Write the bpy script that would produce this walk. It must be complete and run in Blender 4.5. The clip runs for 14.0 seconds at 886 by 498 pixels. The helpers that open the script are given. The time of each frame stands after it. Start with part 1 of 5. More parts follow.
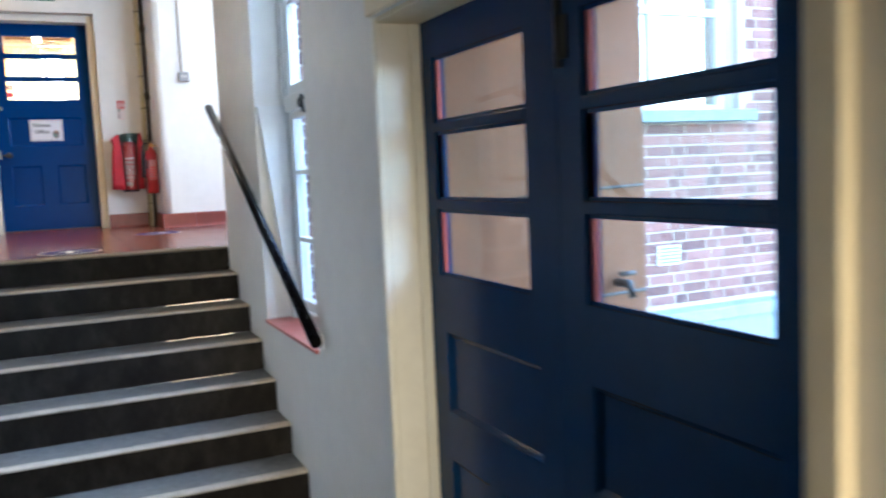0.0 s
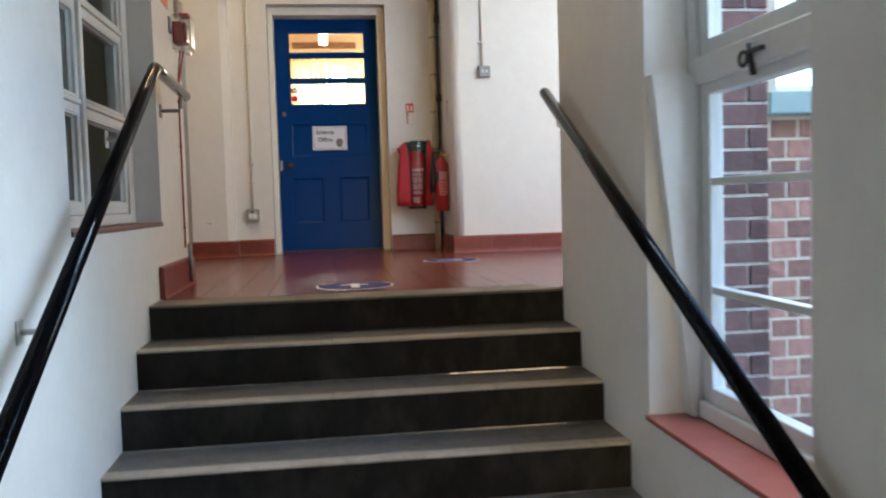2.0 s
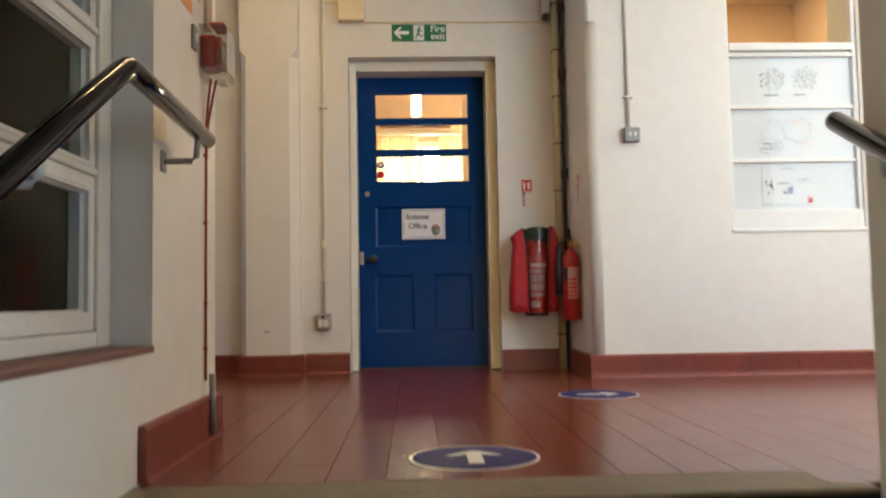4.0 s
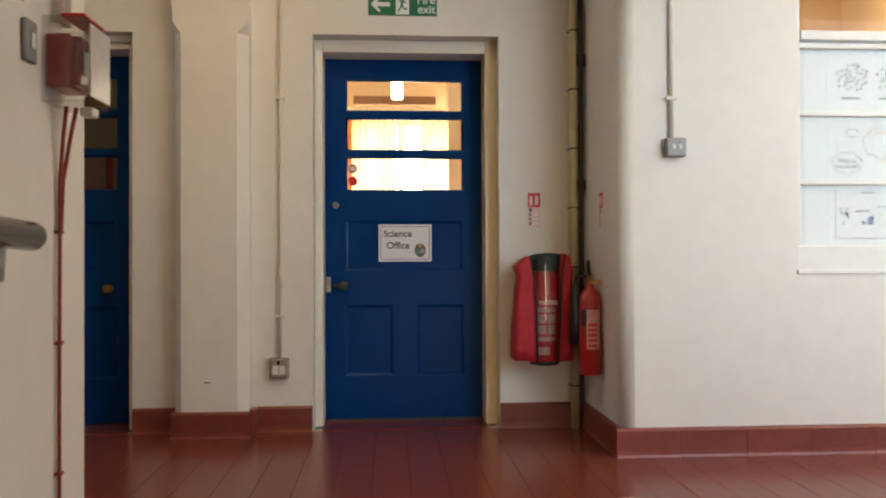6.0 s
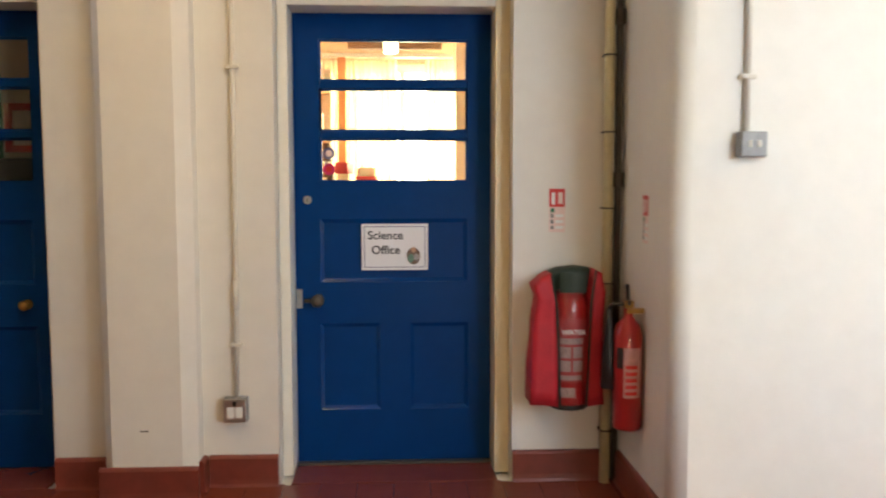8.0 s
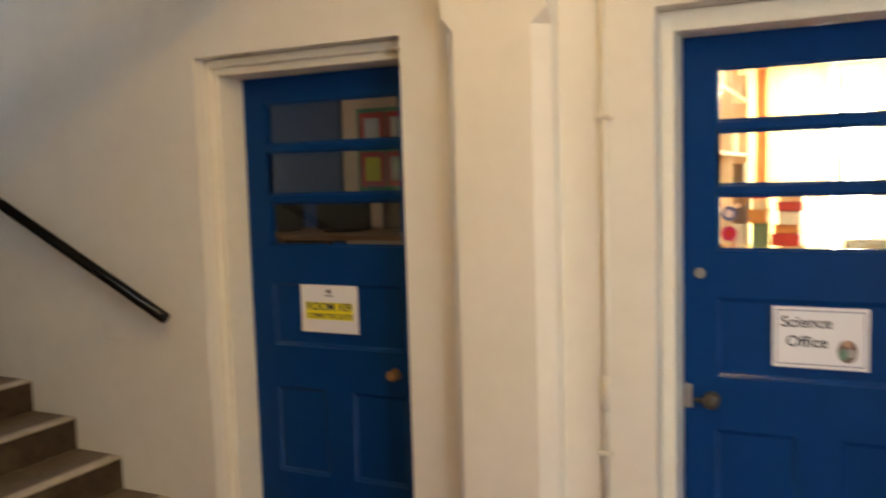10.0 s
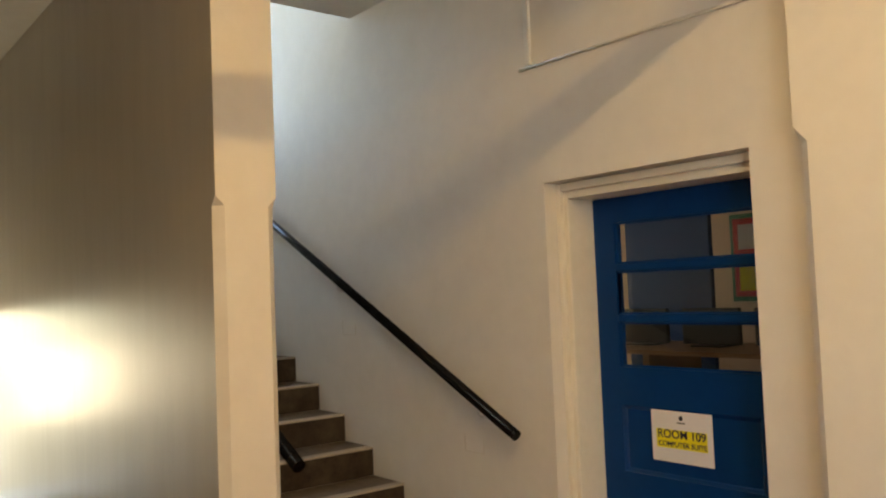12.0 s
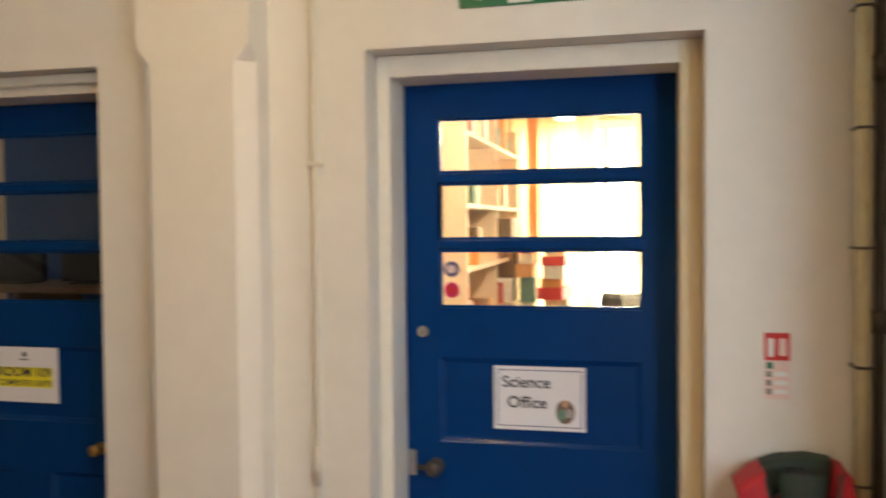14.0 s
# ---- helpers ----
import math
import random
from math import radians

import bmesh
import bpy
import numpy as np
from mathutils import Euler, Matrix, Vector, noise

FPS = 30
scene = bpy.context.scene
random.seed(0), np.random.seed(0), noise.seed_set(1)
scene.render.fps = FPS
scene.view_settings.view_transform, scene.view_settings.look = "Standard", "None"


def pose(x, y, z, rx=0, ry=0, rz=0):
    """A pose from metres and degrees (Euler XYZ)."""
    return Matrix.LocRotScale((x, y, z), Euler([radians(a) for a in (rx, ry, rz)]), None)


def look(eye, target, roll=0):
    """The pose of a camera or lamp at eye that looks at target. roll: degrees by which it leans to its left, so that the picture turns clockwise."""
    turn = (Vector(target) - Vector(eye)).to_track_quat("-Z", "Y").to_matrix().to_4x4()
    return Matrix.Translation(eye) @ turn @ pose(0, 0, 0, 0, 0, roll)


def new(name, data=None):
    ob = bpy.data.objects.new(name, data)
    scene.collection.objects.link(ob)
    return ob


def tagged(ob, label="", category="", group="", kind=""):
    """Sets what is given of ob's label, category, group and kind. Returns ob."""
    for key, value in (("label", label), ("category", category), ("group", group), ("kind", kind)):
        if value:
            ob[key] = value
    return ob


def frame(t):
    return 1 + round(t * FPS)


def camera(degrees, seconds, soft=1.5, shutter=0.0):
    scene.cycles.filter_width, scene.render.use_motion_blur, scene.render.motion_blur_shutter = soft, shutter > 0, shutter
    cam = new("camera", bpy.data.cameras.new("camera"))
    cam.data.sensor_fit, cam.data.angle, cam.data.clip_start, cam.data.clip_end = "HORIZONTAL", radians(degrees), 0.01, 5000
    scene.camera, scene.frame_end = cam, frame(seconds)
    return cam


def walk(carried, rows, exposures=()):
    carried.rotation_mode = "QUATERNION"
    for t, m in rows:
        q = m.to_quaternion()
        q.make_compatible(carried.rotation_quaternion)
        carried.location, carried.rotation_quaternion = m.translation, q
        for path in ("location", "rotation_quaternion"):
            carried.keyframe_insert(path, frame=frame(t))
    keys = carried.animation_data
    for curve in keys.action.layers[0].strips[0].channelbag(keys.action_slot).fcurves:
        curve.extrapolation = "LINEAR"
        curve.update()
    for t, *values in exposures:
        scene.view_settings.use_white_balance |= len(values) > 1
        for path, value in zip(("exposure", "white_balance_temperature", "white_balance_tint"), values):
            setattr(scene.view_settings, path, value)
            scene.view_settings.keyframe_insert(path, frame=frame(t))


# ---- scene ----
cam = camera(55.9, 14.0, soft=2.0, shutter=0.5)
PATH = [
    (0, (0.148, 0.536, 0.41), (0.977, 2.347, 0.225), -2.5),
    (0.5, (0.104, 0.965, 0.407), (0.786, 2.838, 0.244), -2.4),
    (1, (0.122, 1.41, 0.402), (0.638, 3.336, 0.245), -1.6),
    (1.5, (0.113, 1.839, 0.384), (0.458, 3.804, 0.234), -1.6),
    (2, (0.088, 2.261, 0.4), (0.352, 4.24, 0.286), -1.7),
    (2.5, (0.105, 2.687, 0.402), (0.278, 4.679, 0.351), -1.2),
    (3, (0.076, 3.108, 0.411), (0.215, 5.103, 0.435), -1.0),
    (3.5, (0.068, 3.513, 0.401), (0.174, 5.509, 0.479), -0.8),
    (4, (0.024, 3.928, 0.448), (0.099, 5.923, 0.573), -1.0),
    (4.2, (0.013, 4.061, 0.515), (0.085, 6.055, 0.661), -1.0),
    (6.5, (0.014, 5.182, 0.99), (0.166, 7.176, 0.969), -0.2),
    (7, (0.077, 5.397, 1.087), (0.273, 7.387, 1.034), -0.4),
    (7.2, (0.09, 5.499, 1.113), (0.317, 7.485, 1.039), -0.4),
    (9.5, (0.213, 6.498, 1.525), (-0.366, 8.398, 1.286), -1.0),
    (10, (0.169, 6.618, 1.545), (-0.693, 8.415, 1.371), -1.7),
    (10.5, (0.211, 6.711, 1.568), (-1.001, 8.297, 1.451), -2.2),
    (11, (0.237, 6.774, 1.583), (-1.213, 8.151, 1.524), -2.3),
    (11.5, (0.248, 6.768, 1.604), (-1.295, 8.041, 1.635), -2.3),
    (12, (0.247, 6.77, 1.613), (-1.312, 8.018, 1.715), -2.3),
    (12.5, (0.284, 6.798, 1.591), (-1.151, 8.188, 1.675), -2.0),
    (13, (0.326, 6.868, 1.572), (-0.815, 8.511, 1.596), -1.4),
    (13.5, (0.366, 6.921, 1.548), (-0.414, 8.762, 1.531), -0.9),
    (14, (0.425, 6.947, 1.538), (-0.036, 8.892, 1.477), -0.6),
]
EXPOSURES = [(0, 0.43, 5250, 10), (0.5, 0.22, 5250, 10), (1.0, 0.12, 5450, 10), (1.5, 0.05, 5700, 10), (2.5, -0.38, 6050, 10), (4.2, -0.28, 6650, 10), (6.5, -0.36, 6450, 10), (7.0, -0.13, 6400, 10), (7.2, -0.08, 6400, 10), (9.5, 0.25, 7150, 10), (10.5, 0.12, 7500, 10), (11.0, 0.16, 7800, 10), (12.0, 0.1, 7800, 10), (13.0, 0.3, 6500, 10), (13.5, 0.22, 6300, 10), (14, 0.03, 6600, 10)]
walk(cam, [(t, look(eye, target, roll)) for t, eye, target, roll in PATH], EXPOSURES)

# ---- light ----
world = bpy.data.worlds.new("world")
scene.world = world
world.use_nodes = True
wn, wl = world.node_tree.nodes, world.node_tree.links
sky = wn.new("ShaderNodeTexSky")
sky.sky_type, sky.sun_disc, sky.sun_elevation, sky.sun_rotation = "NISHITA", False, radians(35), radians(20)
wl.new(sky.outputs[0], wn["Background"].inputs[0])
wn["Background"].inputs[1].default_value = 2.4


def area(name, place, aim, sx, sy, watts, colour, spread=180):
    d = bpy.data.lights.new(name, "AREA")
    d.shape, d.size, d.size_y, d.energy, d.color = "RECTANGLE", sx, sy, watts, colour
    d.spread = radians(spread)
    ob = new(name, d)
    ob.matrix_basis = look(place, aim)
    return ob


sun = bpy.data.lights.new("sun", "SUN")
sun.energy, sun.angle, sun.color = 2.0, radians(2), (1.0, 0.93, 0.82)
new("sun", sun).matrix_basis = look((-3.4, 30, 21), (0, 20, 14))

# daylight standing in the window openings
area("sky_corridor", (3.2, 5.66, 1.9), (3.2, 9, 1.5), 2.8, 1.9, 112, (0.82, 0.91, 1.0))
area("sky_stair_window", (1.46, 4.38, 1.75), (-0.5, 3.0, -1.0), 0.85, 0.8, 38, (0.76, 0.88, 1.0), 85)
area("sky_office", (0.45, 13.66, 1.5), (0.4, 9, 1.2), 2.0, 1.5, 340, (1.0, 0.86, 0.62))
area("sky_lower_half_landing", (-6.38, 7.25, 1.05), (0, 7.25, 1.05), 0.5, 0.5, 7, (1.0, 0.88, 0.66))
area("sky_upper_half_landing", (-6.3, 8.7, 3.6), (-3, 8.9, 2.5), 0.9, 1.2, 1.3, (0.72, 0.86, 1.0))
# fill lamp added before the solid west wall to light the computer room
area("computer_room_fill", (-5.9, 11.2, 1.8), (-3.9, 12.4, 1.5), 1.6, 1.2, 16, (1.0, 0.86, 0.72))

area("classroom_light", (2.6, 10.0, 2.95), (2.6, 10.0, 0), 1.2, 0.3, 30, (1.0, 0.74, 0.42))
office_bulb = bpy.data.lights.new("office_bulb", "POINT")
office_bulb.energy, office_bulb.color, office_bulb.shadow_soft_size = 60, (1.0, 0.84, 0.58), 0.04
new("office_bulb", office_bulb).location = (0.08, 10.9, 1.95)
# tube of the unseen batten light assumed over the landing
tube_light = bpy.data.lights.new("batten_tube", "AREA")
tube_light.shape, tube_light.size, tube_light.size_y = "RECTANGLE", 0.006, 1.7
tube_light.energy, tube_light.color = 23, (1.0, 0.68, 0.30)
new("batten_tube", tube_light).matrix_basis = pose(-0.54, 7.6, 2.93, 0, 14)
# unseen warm lamp added over the corridor to brighten faces turned east
corridor_fill = bpy.data.lights.new("corridor_fill", "AREA")
corridor_fill.shape, corridor_fill.size, corridor_fill.size_y = "RECTANGLE", 0.03, 1.5
corridor_fill.energy, corridor_fill.color = 58, (1.0, 0.73, 0.38)
new("corridor_fill", corridor_fill).matrix_basis = pose(4.6, 7.25, 2.93, 0, 50)
# unseen fill lamps added in the lobby; the second brightens the door jamb
lobby = bpy.data.lights.new("lobby_fill", "POINT")
lobby.energy, lobby.color, lobby.shadow_soft_size = 1.4, (1.0, 0.80, 0.52), 0.1
new("lobby_fill", lobby).location = (0.1, 0.6, 2.75)
area("lobby_jamb_fill", (0.5, -2.4, 0.2), (1.15, 2.3, -0.3), 0.8, 1.2, 5.5, (1.0, 0.80, 0.50), 32)


# ---- materials ----
def material(name, colour, rough=0.5, metal=0.0, grain=0.0, scale=30.0, bump=0.0, stain=0.0, stain_colour=None, vary=0.0, coat=0.0,
             stain_scale=2.5, stretch=(1, 1, 1), rough_vary=0.0, spec=0.5):
    m = bpy.data.materials.new(name)
    m.use_nodes = True
    n, l = m.node_tree.nodes, m.node_tree.links
    b = n["Principled BSDF"]
    b.inputs["Roughness"].default_value, b.inputs["Metallic"].default_value = rough, metal
    b.inputs["Coat Weight"].default_value, b.inputs["Coat Roughness"].default_value = coat, 0.12
    b.inputs["Specular IOR Level"].default_value = spec
    base = n.new("ShaderNodeRGB")
    base.outputs[0].default_value = (*colour, 1)
    out = base.outputs[0]
    co = n.new("ShaderNodeTexCoord")
    mp = n.new("ShaderNodeMapping")
    mp.inputs["Scale"].default_value = stretch
    geo = n.new("ShaderNodeNewGeometry")
    l.new(geo.outputs["Position"], mp.inputs[0])

    def tex(s, detail=6.0):
        t = n.new("ShaderNodeTexNoise")
        t.inputs["Scale"].default_value, t.inputs["Detail"].default_value, t.inputs["Roughness"].default_value = s, detail, 0.6
        l.new(mp.outputs[0], t.inputs["Vector"])
        return t

    def mix(fac, a, bcol, kind="MIX"):
        x = n.new("ShaderNodeMix")
        x.data_type, x.blend_type = "RGBA", kind
        if isinstance(fac, float):
            x.inputs[0].default_value = fac
        else:
            l.new(fac, x.inputs[0])
        l.new(a, x.inputs[6])
        if isinstance(bcol, tuple):
            x.inputs[7].default_value = (*bcol, 1)
        else:
            l.new(bcol, x.inputs[7])
        return x.outputs[2]

    def ramp(value, lo, hi, top=1.0):
        r = n.new("ShaderNodeMapRange")
        r.inputs[1].default_value, r.inputs[2].default_value, r.inputs[4].default_value = lo, hi, top
        l.new(value, r.inputs[0])
        return r.outputs[0]

    if grain:
        g = tex(scale)
        dark = tuple(c * (1 - grain) for c in colour)
        out = mix(ramp(g.outputs[0], 0.35, 0.7), out, dark)
    if stain:
        g2 = tex(stain_scale, 8.0)
        out = mix(ramp(g2.outputs[0], 0.48, 0.72, stain), out, stain_colour or tuple(c * 0.55 for c in colour))
    if vary:
        info = n.new("ShaderNodeObjectInfo")
        hsv = n.new("ShaderNodeHueSaturation")
        rnd = n.new("ShaderNodeMath")
        rnd.operation = "ADD"
        l.new(info.outputs["Random"], rnd.inputs[0])
        l.new(geo.outputs["Random Per Island"], rnd.inputs[1])
        fr = n.new("ShaderNodeMath")
        fr.operation = "FRACT"
        l.new(rnd.outputs[0], fr.inputs[0])
        v = n.new("ShaderNodeMapRange")
        v.inputs[3].default_value, v.inputs[4].default_value = 1 - vary, 1 + vary
        l.new(fr.outputs[0], v.inputs[0])
        l.new(v.outputs[0], hsv.inputs["Value"])
        l.new(out, hsv.inputs["Color"])
        out = hsv.outputs[0]
    l.new(out, b.inputs["Base Color"])
    if rough_vary:
        g3 = tex(stain_scale * 2)
        r = n.new("ShaderNodeMapRange")
        r.inputs[3].default_value, r.inputs[4].default_value = max(0.02, rough - rough_vary), min(1, rough + rough_vary)
        l.new(g3.outputs[0], r.inputs[0])
        l.new(r.outputs[0], b.inputs["Roughness"])
    if bump:
        g4 = tex(scale * 1.7)
        g5 = tex(4.0, 2.0)
        add = n.new("ShaderNodeMath")
        add.operation = "MULTIPLY_ADD"
        add.inputs[1].default_value = 3.0
        l.new(g5.outputs[0], add.inputs[0])
        l.new(g4.outputs[0], add.inputs[2])
        bp = n.new("ShaderNodeBump")
        bp.inputs["Strength"].default_value, bp.inputs["Distance"].default_value = bump, 0.01
        l.new(add.outputs[0], bp.inputs["Height"])
        l.new(bp.outputs[0], b.inputs["Normal"])
    return m


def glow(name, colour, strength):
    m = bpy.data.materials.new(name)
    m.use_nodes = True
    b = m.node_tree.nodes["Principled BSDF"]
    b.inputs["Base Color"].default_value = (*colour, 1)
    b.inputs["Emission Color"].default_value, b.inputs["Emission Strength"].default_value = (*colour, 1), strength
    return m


def pane_glass(name, tint, gloss=0.05):
    m = bpy.data.materials.new(name)
    m.use_nodes = True
    n, l = m.node_tree.nodes, m.node_tree.links
    clear, shine, mx = (n.new(k) for k in ("ShaderNodeBsdfTransparent", "ShaderNodeBsdfGlossy", "ShaderNodeMixShader"))
    clear.inputs[0].default_value, shine.inputs["Roughness"].default_value = (*tint, 1), 0.02
    mx.inputs[0].default_value = gloss
    l.new(clear.outputs[0], mx.inputs[1])
    l.new(shine.outputs[0], mx.inputs[2])
    l.new(mx.outputs[0], n["Material Output"].inputs[0])
    return m


PLASTER = material("painted_plaster", (0.78, 0.75, 0.69), 0.55, grain=0.05, scale=9, bump=0.10, stain=0.22, stain_colour=(0.66, 0.61, 0.53), stain_scale=1.3)
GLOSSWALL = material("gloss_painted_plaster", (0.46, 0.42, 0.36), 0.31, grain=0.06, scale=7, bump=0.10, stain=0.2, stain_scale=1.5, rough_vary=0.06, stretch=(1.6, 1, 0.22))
CEILING = material("ceiling_paint", (0.8, 0.77, 0.7), 0.7, grain=0.05, scale=12, bump=0.05)
PALECREAM = material("pale_cream_gloss_paint", (0.84, 0.80, 0.70), 0.35, grain=0.05, scale=20, bump=0.04, stain=0.2, stain_colour=(0.68, 0.6, 0.44), stain_scale=4)
CREAM = material("cream_gloss_paint", (0.78, 0.66, 0.44), 0.4, grain=0.06, scale=20, bump=0.04, stain=0.25, stain_colour=(0.6, 0.5, 0.33), stain_scale=4)
WHITE = material("white_gloss_paint", (0.78, 0.77, 0.73), 0.35, grain=0.05, scale=25, bump=0.04, stain=0.25, stain_colour=(0.6, 0.57, 0.5), stain_scale=6)
BLUE = material("blue_gloss_paint", (0.002, 0.040, 0.175), 0.3, spec=0.10, grain=0.10, scale=10, bump=0.02, stain=0.25, stain_colour=(0.003, 0.032, 0.145), stain_scale=2, rough_vary=0.05)
BLUEMOULD = material("blue_gloss_moulding", (0.002, 0.040, 0.175), 0.2, spec=0.3, grain=0.10, scale=10)
NAVY = material("dark_blue_gloss_paint", (0.002, 0.032, 0.11), 0.24, spec=0.12, grain=0.10, scale=10, bump=0.03, stain=0.25, stain_scale=2, rough_vary=0.08)
ORANGE_EDGE = material("red_lead_edge", (0.62, 0.10, 0.05), 0.5, grain=0.1)
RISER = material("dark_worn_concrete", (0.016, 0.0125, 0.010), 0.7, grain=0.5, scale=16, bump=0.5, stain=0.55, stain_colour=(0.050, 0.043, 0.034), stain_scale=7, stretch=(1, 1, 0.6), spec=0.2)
EDGESTONE = material("olive_worn_concrete", (0.20, 0.165, 0.115), 0.5, grain=0.3, scale=22, bump=0.3, stain=0.5, stain_colour=(0.11, 0.09, 0.06), stain_scale=4)
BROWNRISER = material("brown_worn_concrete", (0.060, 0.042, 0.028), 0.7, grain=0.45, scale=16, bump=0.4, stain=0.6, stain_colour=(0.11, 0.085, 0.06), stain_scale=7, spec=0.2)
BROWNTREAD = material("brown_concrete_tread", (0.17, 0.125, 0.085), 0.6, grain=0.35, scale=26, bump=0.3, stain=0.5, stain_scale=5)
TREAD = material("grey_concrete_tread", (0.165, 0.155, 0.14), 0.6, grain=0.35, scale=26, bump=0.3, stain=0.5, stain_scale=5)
NOSING = material("pale_worn_nosing", (0.52, 0.44, 0.34), 0.55, grain=0.25, scale=30, bump=0.25, stain=0.5, stain_scale=9, vary=0.12)
TILE = material("red_quarry_tile", (0.195, 0.044, 0.027), 0.24, grain=0.10, scale=14, bump=0.006, stain=0.14, stain_colour=(0.125, 0.028, 0.018), stain_scale=1.6, vary=0.035, rough_vary=0.04)
GROUT = material("dark_grout", (0.075, 0.022, 0.015), 0.7, grain=0.3, scale=40, bump=0.1)
SKIRT = material("red_skirting_tile", (0.225, 0.047, 0.032), 0.34, grain=0.2, scale=16, bump=0.06, stain=0.5, stain_colour=(0.12, 0.03, 0.022), stain_scale=5, vary=0.08)
SILL = material("red_sill_tile", (0.50, 0.14, 0.10), 0.35, grain=0.15, scale=20, bump=0.08, stain=0.3, stain_scale=6)
RAIL = material("black_gloss_rail", (0.004, 0.004, 0.005), 0.075, spec=0.5, grain=0.3, scale=20, bump=0.03, stain=0.4, stain_colour=(0.010, 0.009, 0.008), stain_scale=6, rough_vary=0.02)
RAIL.node_tree.nodes["Principled BSDF"].inputs["IOR"].default_value = 1.23
REDTIP = material("red_rubber", (0.11, 0.008, 0.006), 0.45, grain=0.1)
IRON = material("white_painted_iron", (0.62, 0.60, 0.56), 0.45, grain=0.1, bump=0.1)
CONDUIT = material("painted_conduit", (0.70, 0.66, 0.58), 0.45, grain=0.08, bump=0.05)
GALV = material("galvanised_steel", (0.30, 0.30, 0.30), 0.55, metal=0.35, grain=0.25, scale=40, bump=0.1)
DARKPIPE = material("dark_iron_pipe", (0.065, 0.055, 0.045), 0.5, grain=0.3, bump=0.2)
YELLOWPIPE = material("cream_iron_pipe", (0.62, 0.55, 0.33), 0.45, grain=0.15, bump=0.1, stain=0.3)
BLACK = material("black_plastic", (0.012, 0.012, 0.013), 0.4, grain=0.2)
BRASS = material("worn_brass", (0.55, 0.33, 0.11), 0.3, metal=1.0, grain=0.3, scale=40)
STEEL = material("satin_steel", (0.6, 0.58, 0.55), 0.3, metal=1.0, grain=0.15, scale=50)
PAPER = material("white_paper", (0.80, 0.79, 0.82), 0.7, grain=0.03, scale=60)
INK = material("dark_ink", (0.03, 0.03, 0.05), 0.7)
GREYINK = material("grey_ink", (0.17, 0.18, 0.18), 0.7)
BLUEINK = material("blue_ink", (0.05, 0.08, 0.28), 0.7)
PURPLEINK = material("purple_ink", (0.10, 0.07, 0.22), 0.7)
YELLOW = material("yellow_print", (0.85, 0.76, 0.03), 0.7, grain=0.04)
GREEN = material("green_sign", (0.006, 0.16, 0.07), 0.4, grain=0.05)
SIGNWHITE = material("sign_white", (0.8, 0.82, 0.8), 0.4)
SIGNRED = material("sign_red", (0.60, 0.02, 0.02), 0.4)
PINK = material("pale_pink_print", (0.80, 0.62, 0.57), 0.6)
STICKERBLUE = material("floor_sticker_blue", (0.030, 0.028, 0.17), 0.6, grain=0.2, scale=30, stain=0.3, spec=0.15)
REDPAINT = material("red_extinguisher_enamel", (0.37, 0.012, 0.013), 0.28, grain=0.08, coat=0.4)
REDCLOTH = material("red_nylon_cover", (0.50, 0.012, 0.025), 0.6, grain=0.2, scale=14, bump=0.35)
BINDING = material("dark_green_binding", (0.015, 0.035, 0.025), 0.6)
ORANGEPAPER = material("orange_paper", (0.75, 0.30, 0.13), 0.7, grain=0.05)
REDCABLE = material("red_fire_cable", (0.27, 0.025, 0.018), 0.45, grain=0.1)
CARPET = material("office_floor", (0.22, 0.15, 0.10), 0.8, grain=0.2)
WOOD = material("varnished_wood", (0.30, 0.15, 0.07), 0.4, grain=0.35, scale=12, bump=0.1, stretch=(8, 8, 0.6))
DESK = material("beech_desk", (0.42, 0.26, 0.14), 0.4, grain=0.25, scale=10, stretch=(0.6, 8, 8))
PEACH = material("peach_wall", (0.74, 0.56, 0.40), 0.6, grain=0.05, scale=9, bump=0.05)
PINKWALL = material("pink_brown_render", (0.26, 0.10, 0.033), 0.7, grain=0.12, scale=14, bump=0.2, stain=0.3, stain_scale=2)
GREENCLOTH = material("grey_green_curtain", (0.36, 0.37, 0.28), 0.8, grain=0.2, scale=20)
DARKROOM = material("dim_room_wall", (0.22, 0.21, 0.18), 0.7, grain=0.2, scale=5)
BRICK = material("red_brown_brick", (0.31, 0.145, 0.11), 0.8, grain=0.4, scale=25, bump=0.5, stain=0.55, stain_colour=(0.17, 0.085, 0.085), stain_scale=8, vary=0.38)
DARKBRICK = material("purple_brown_brick", (0.17, 0.082, 0.075), 0.8, grain=0.4, scale=25, bump=0.5, stain=0.5, stain_colour=(0.09, 0.05, 0.055), stain_scale=8, vary=0.3)
MORTAR = material("lime_mortar", (0.60, 0.50, 0.39), 0.9, grain=0.25, scale=60, bump=0.4)
STONE = material("blue_grey_coping", (0.36, 0.40, 0.44), 0.7, grain=0.2, scale=20, bump=0.2)
GREENSILL = material("grey_green_sill", (0.27, 0.33, 0.31), 0.6, grain=0.15, bump=0.1)
ASPHALT = material("asphalt", (0.10, 0.10, 0.10), 0.85, grain=0.4, scale=60, bump=0.5, stain=0.3)
GLASS = pane_glass("window_glass", (0.96, 0.98, 0.97), 0.03)
CLEAR = pane_glass("clear_plastic", (0.93, 0.93, 0.92), 0.04)
OLDGLASS = pane_glass("dusty_glass", (0.95, 0.97, 0.96), 0.012)
# white wall's reflection on the clear cover, painted as a pale half-opaque colour
COVERGLARE = material("plastic_painted_glare", (0.72, 0.68, 0.64), 0.25, grain=0.1, scale=30)
COVERGLARE.node_tree.nodes["Principled BSDF"].inputs["Alpha"].default_value = 0.72
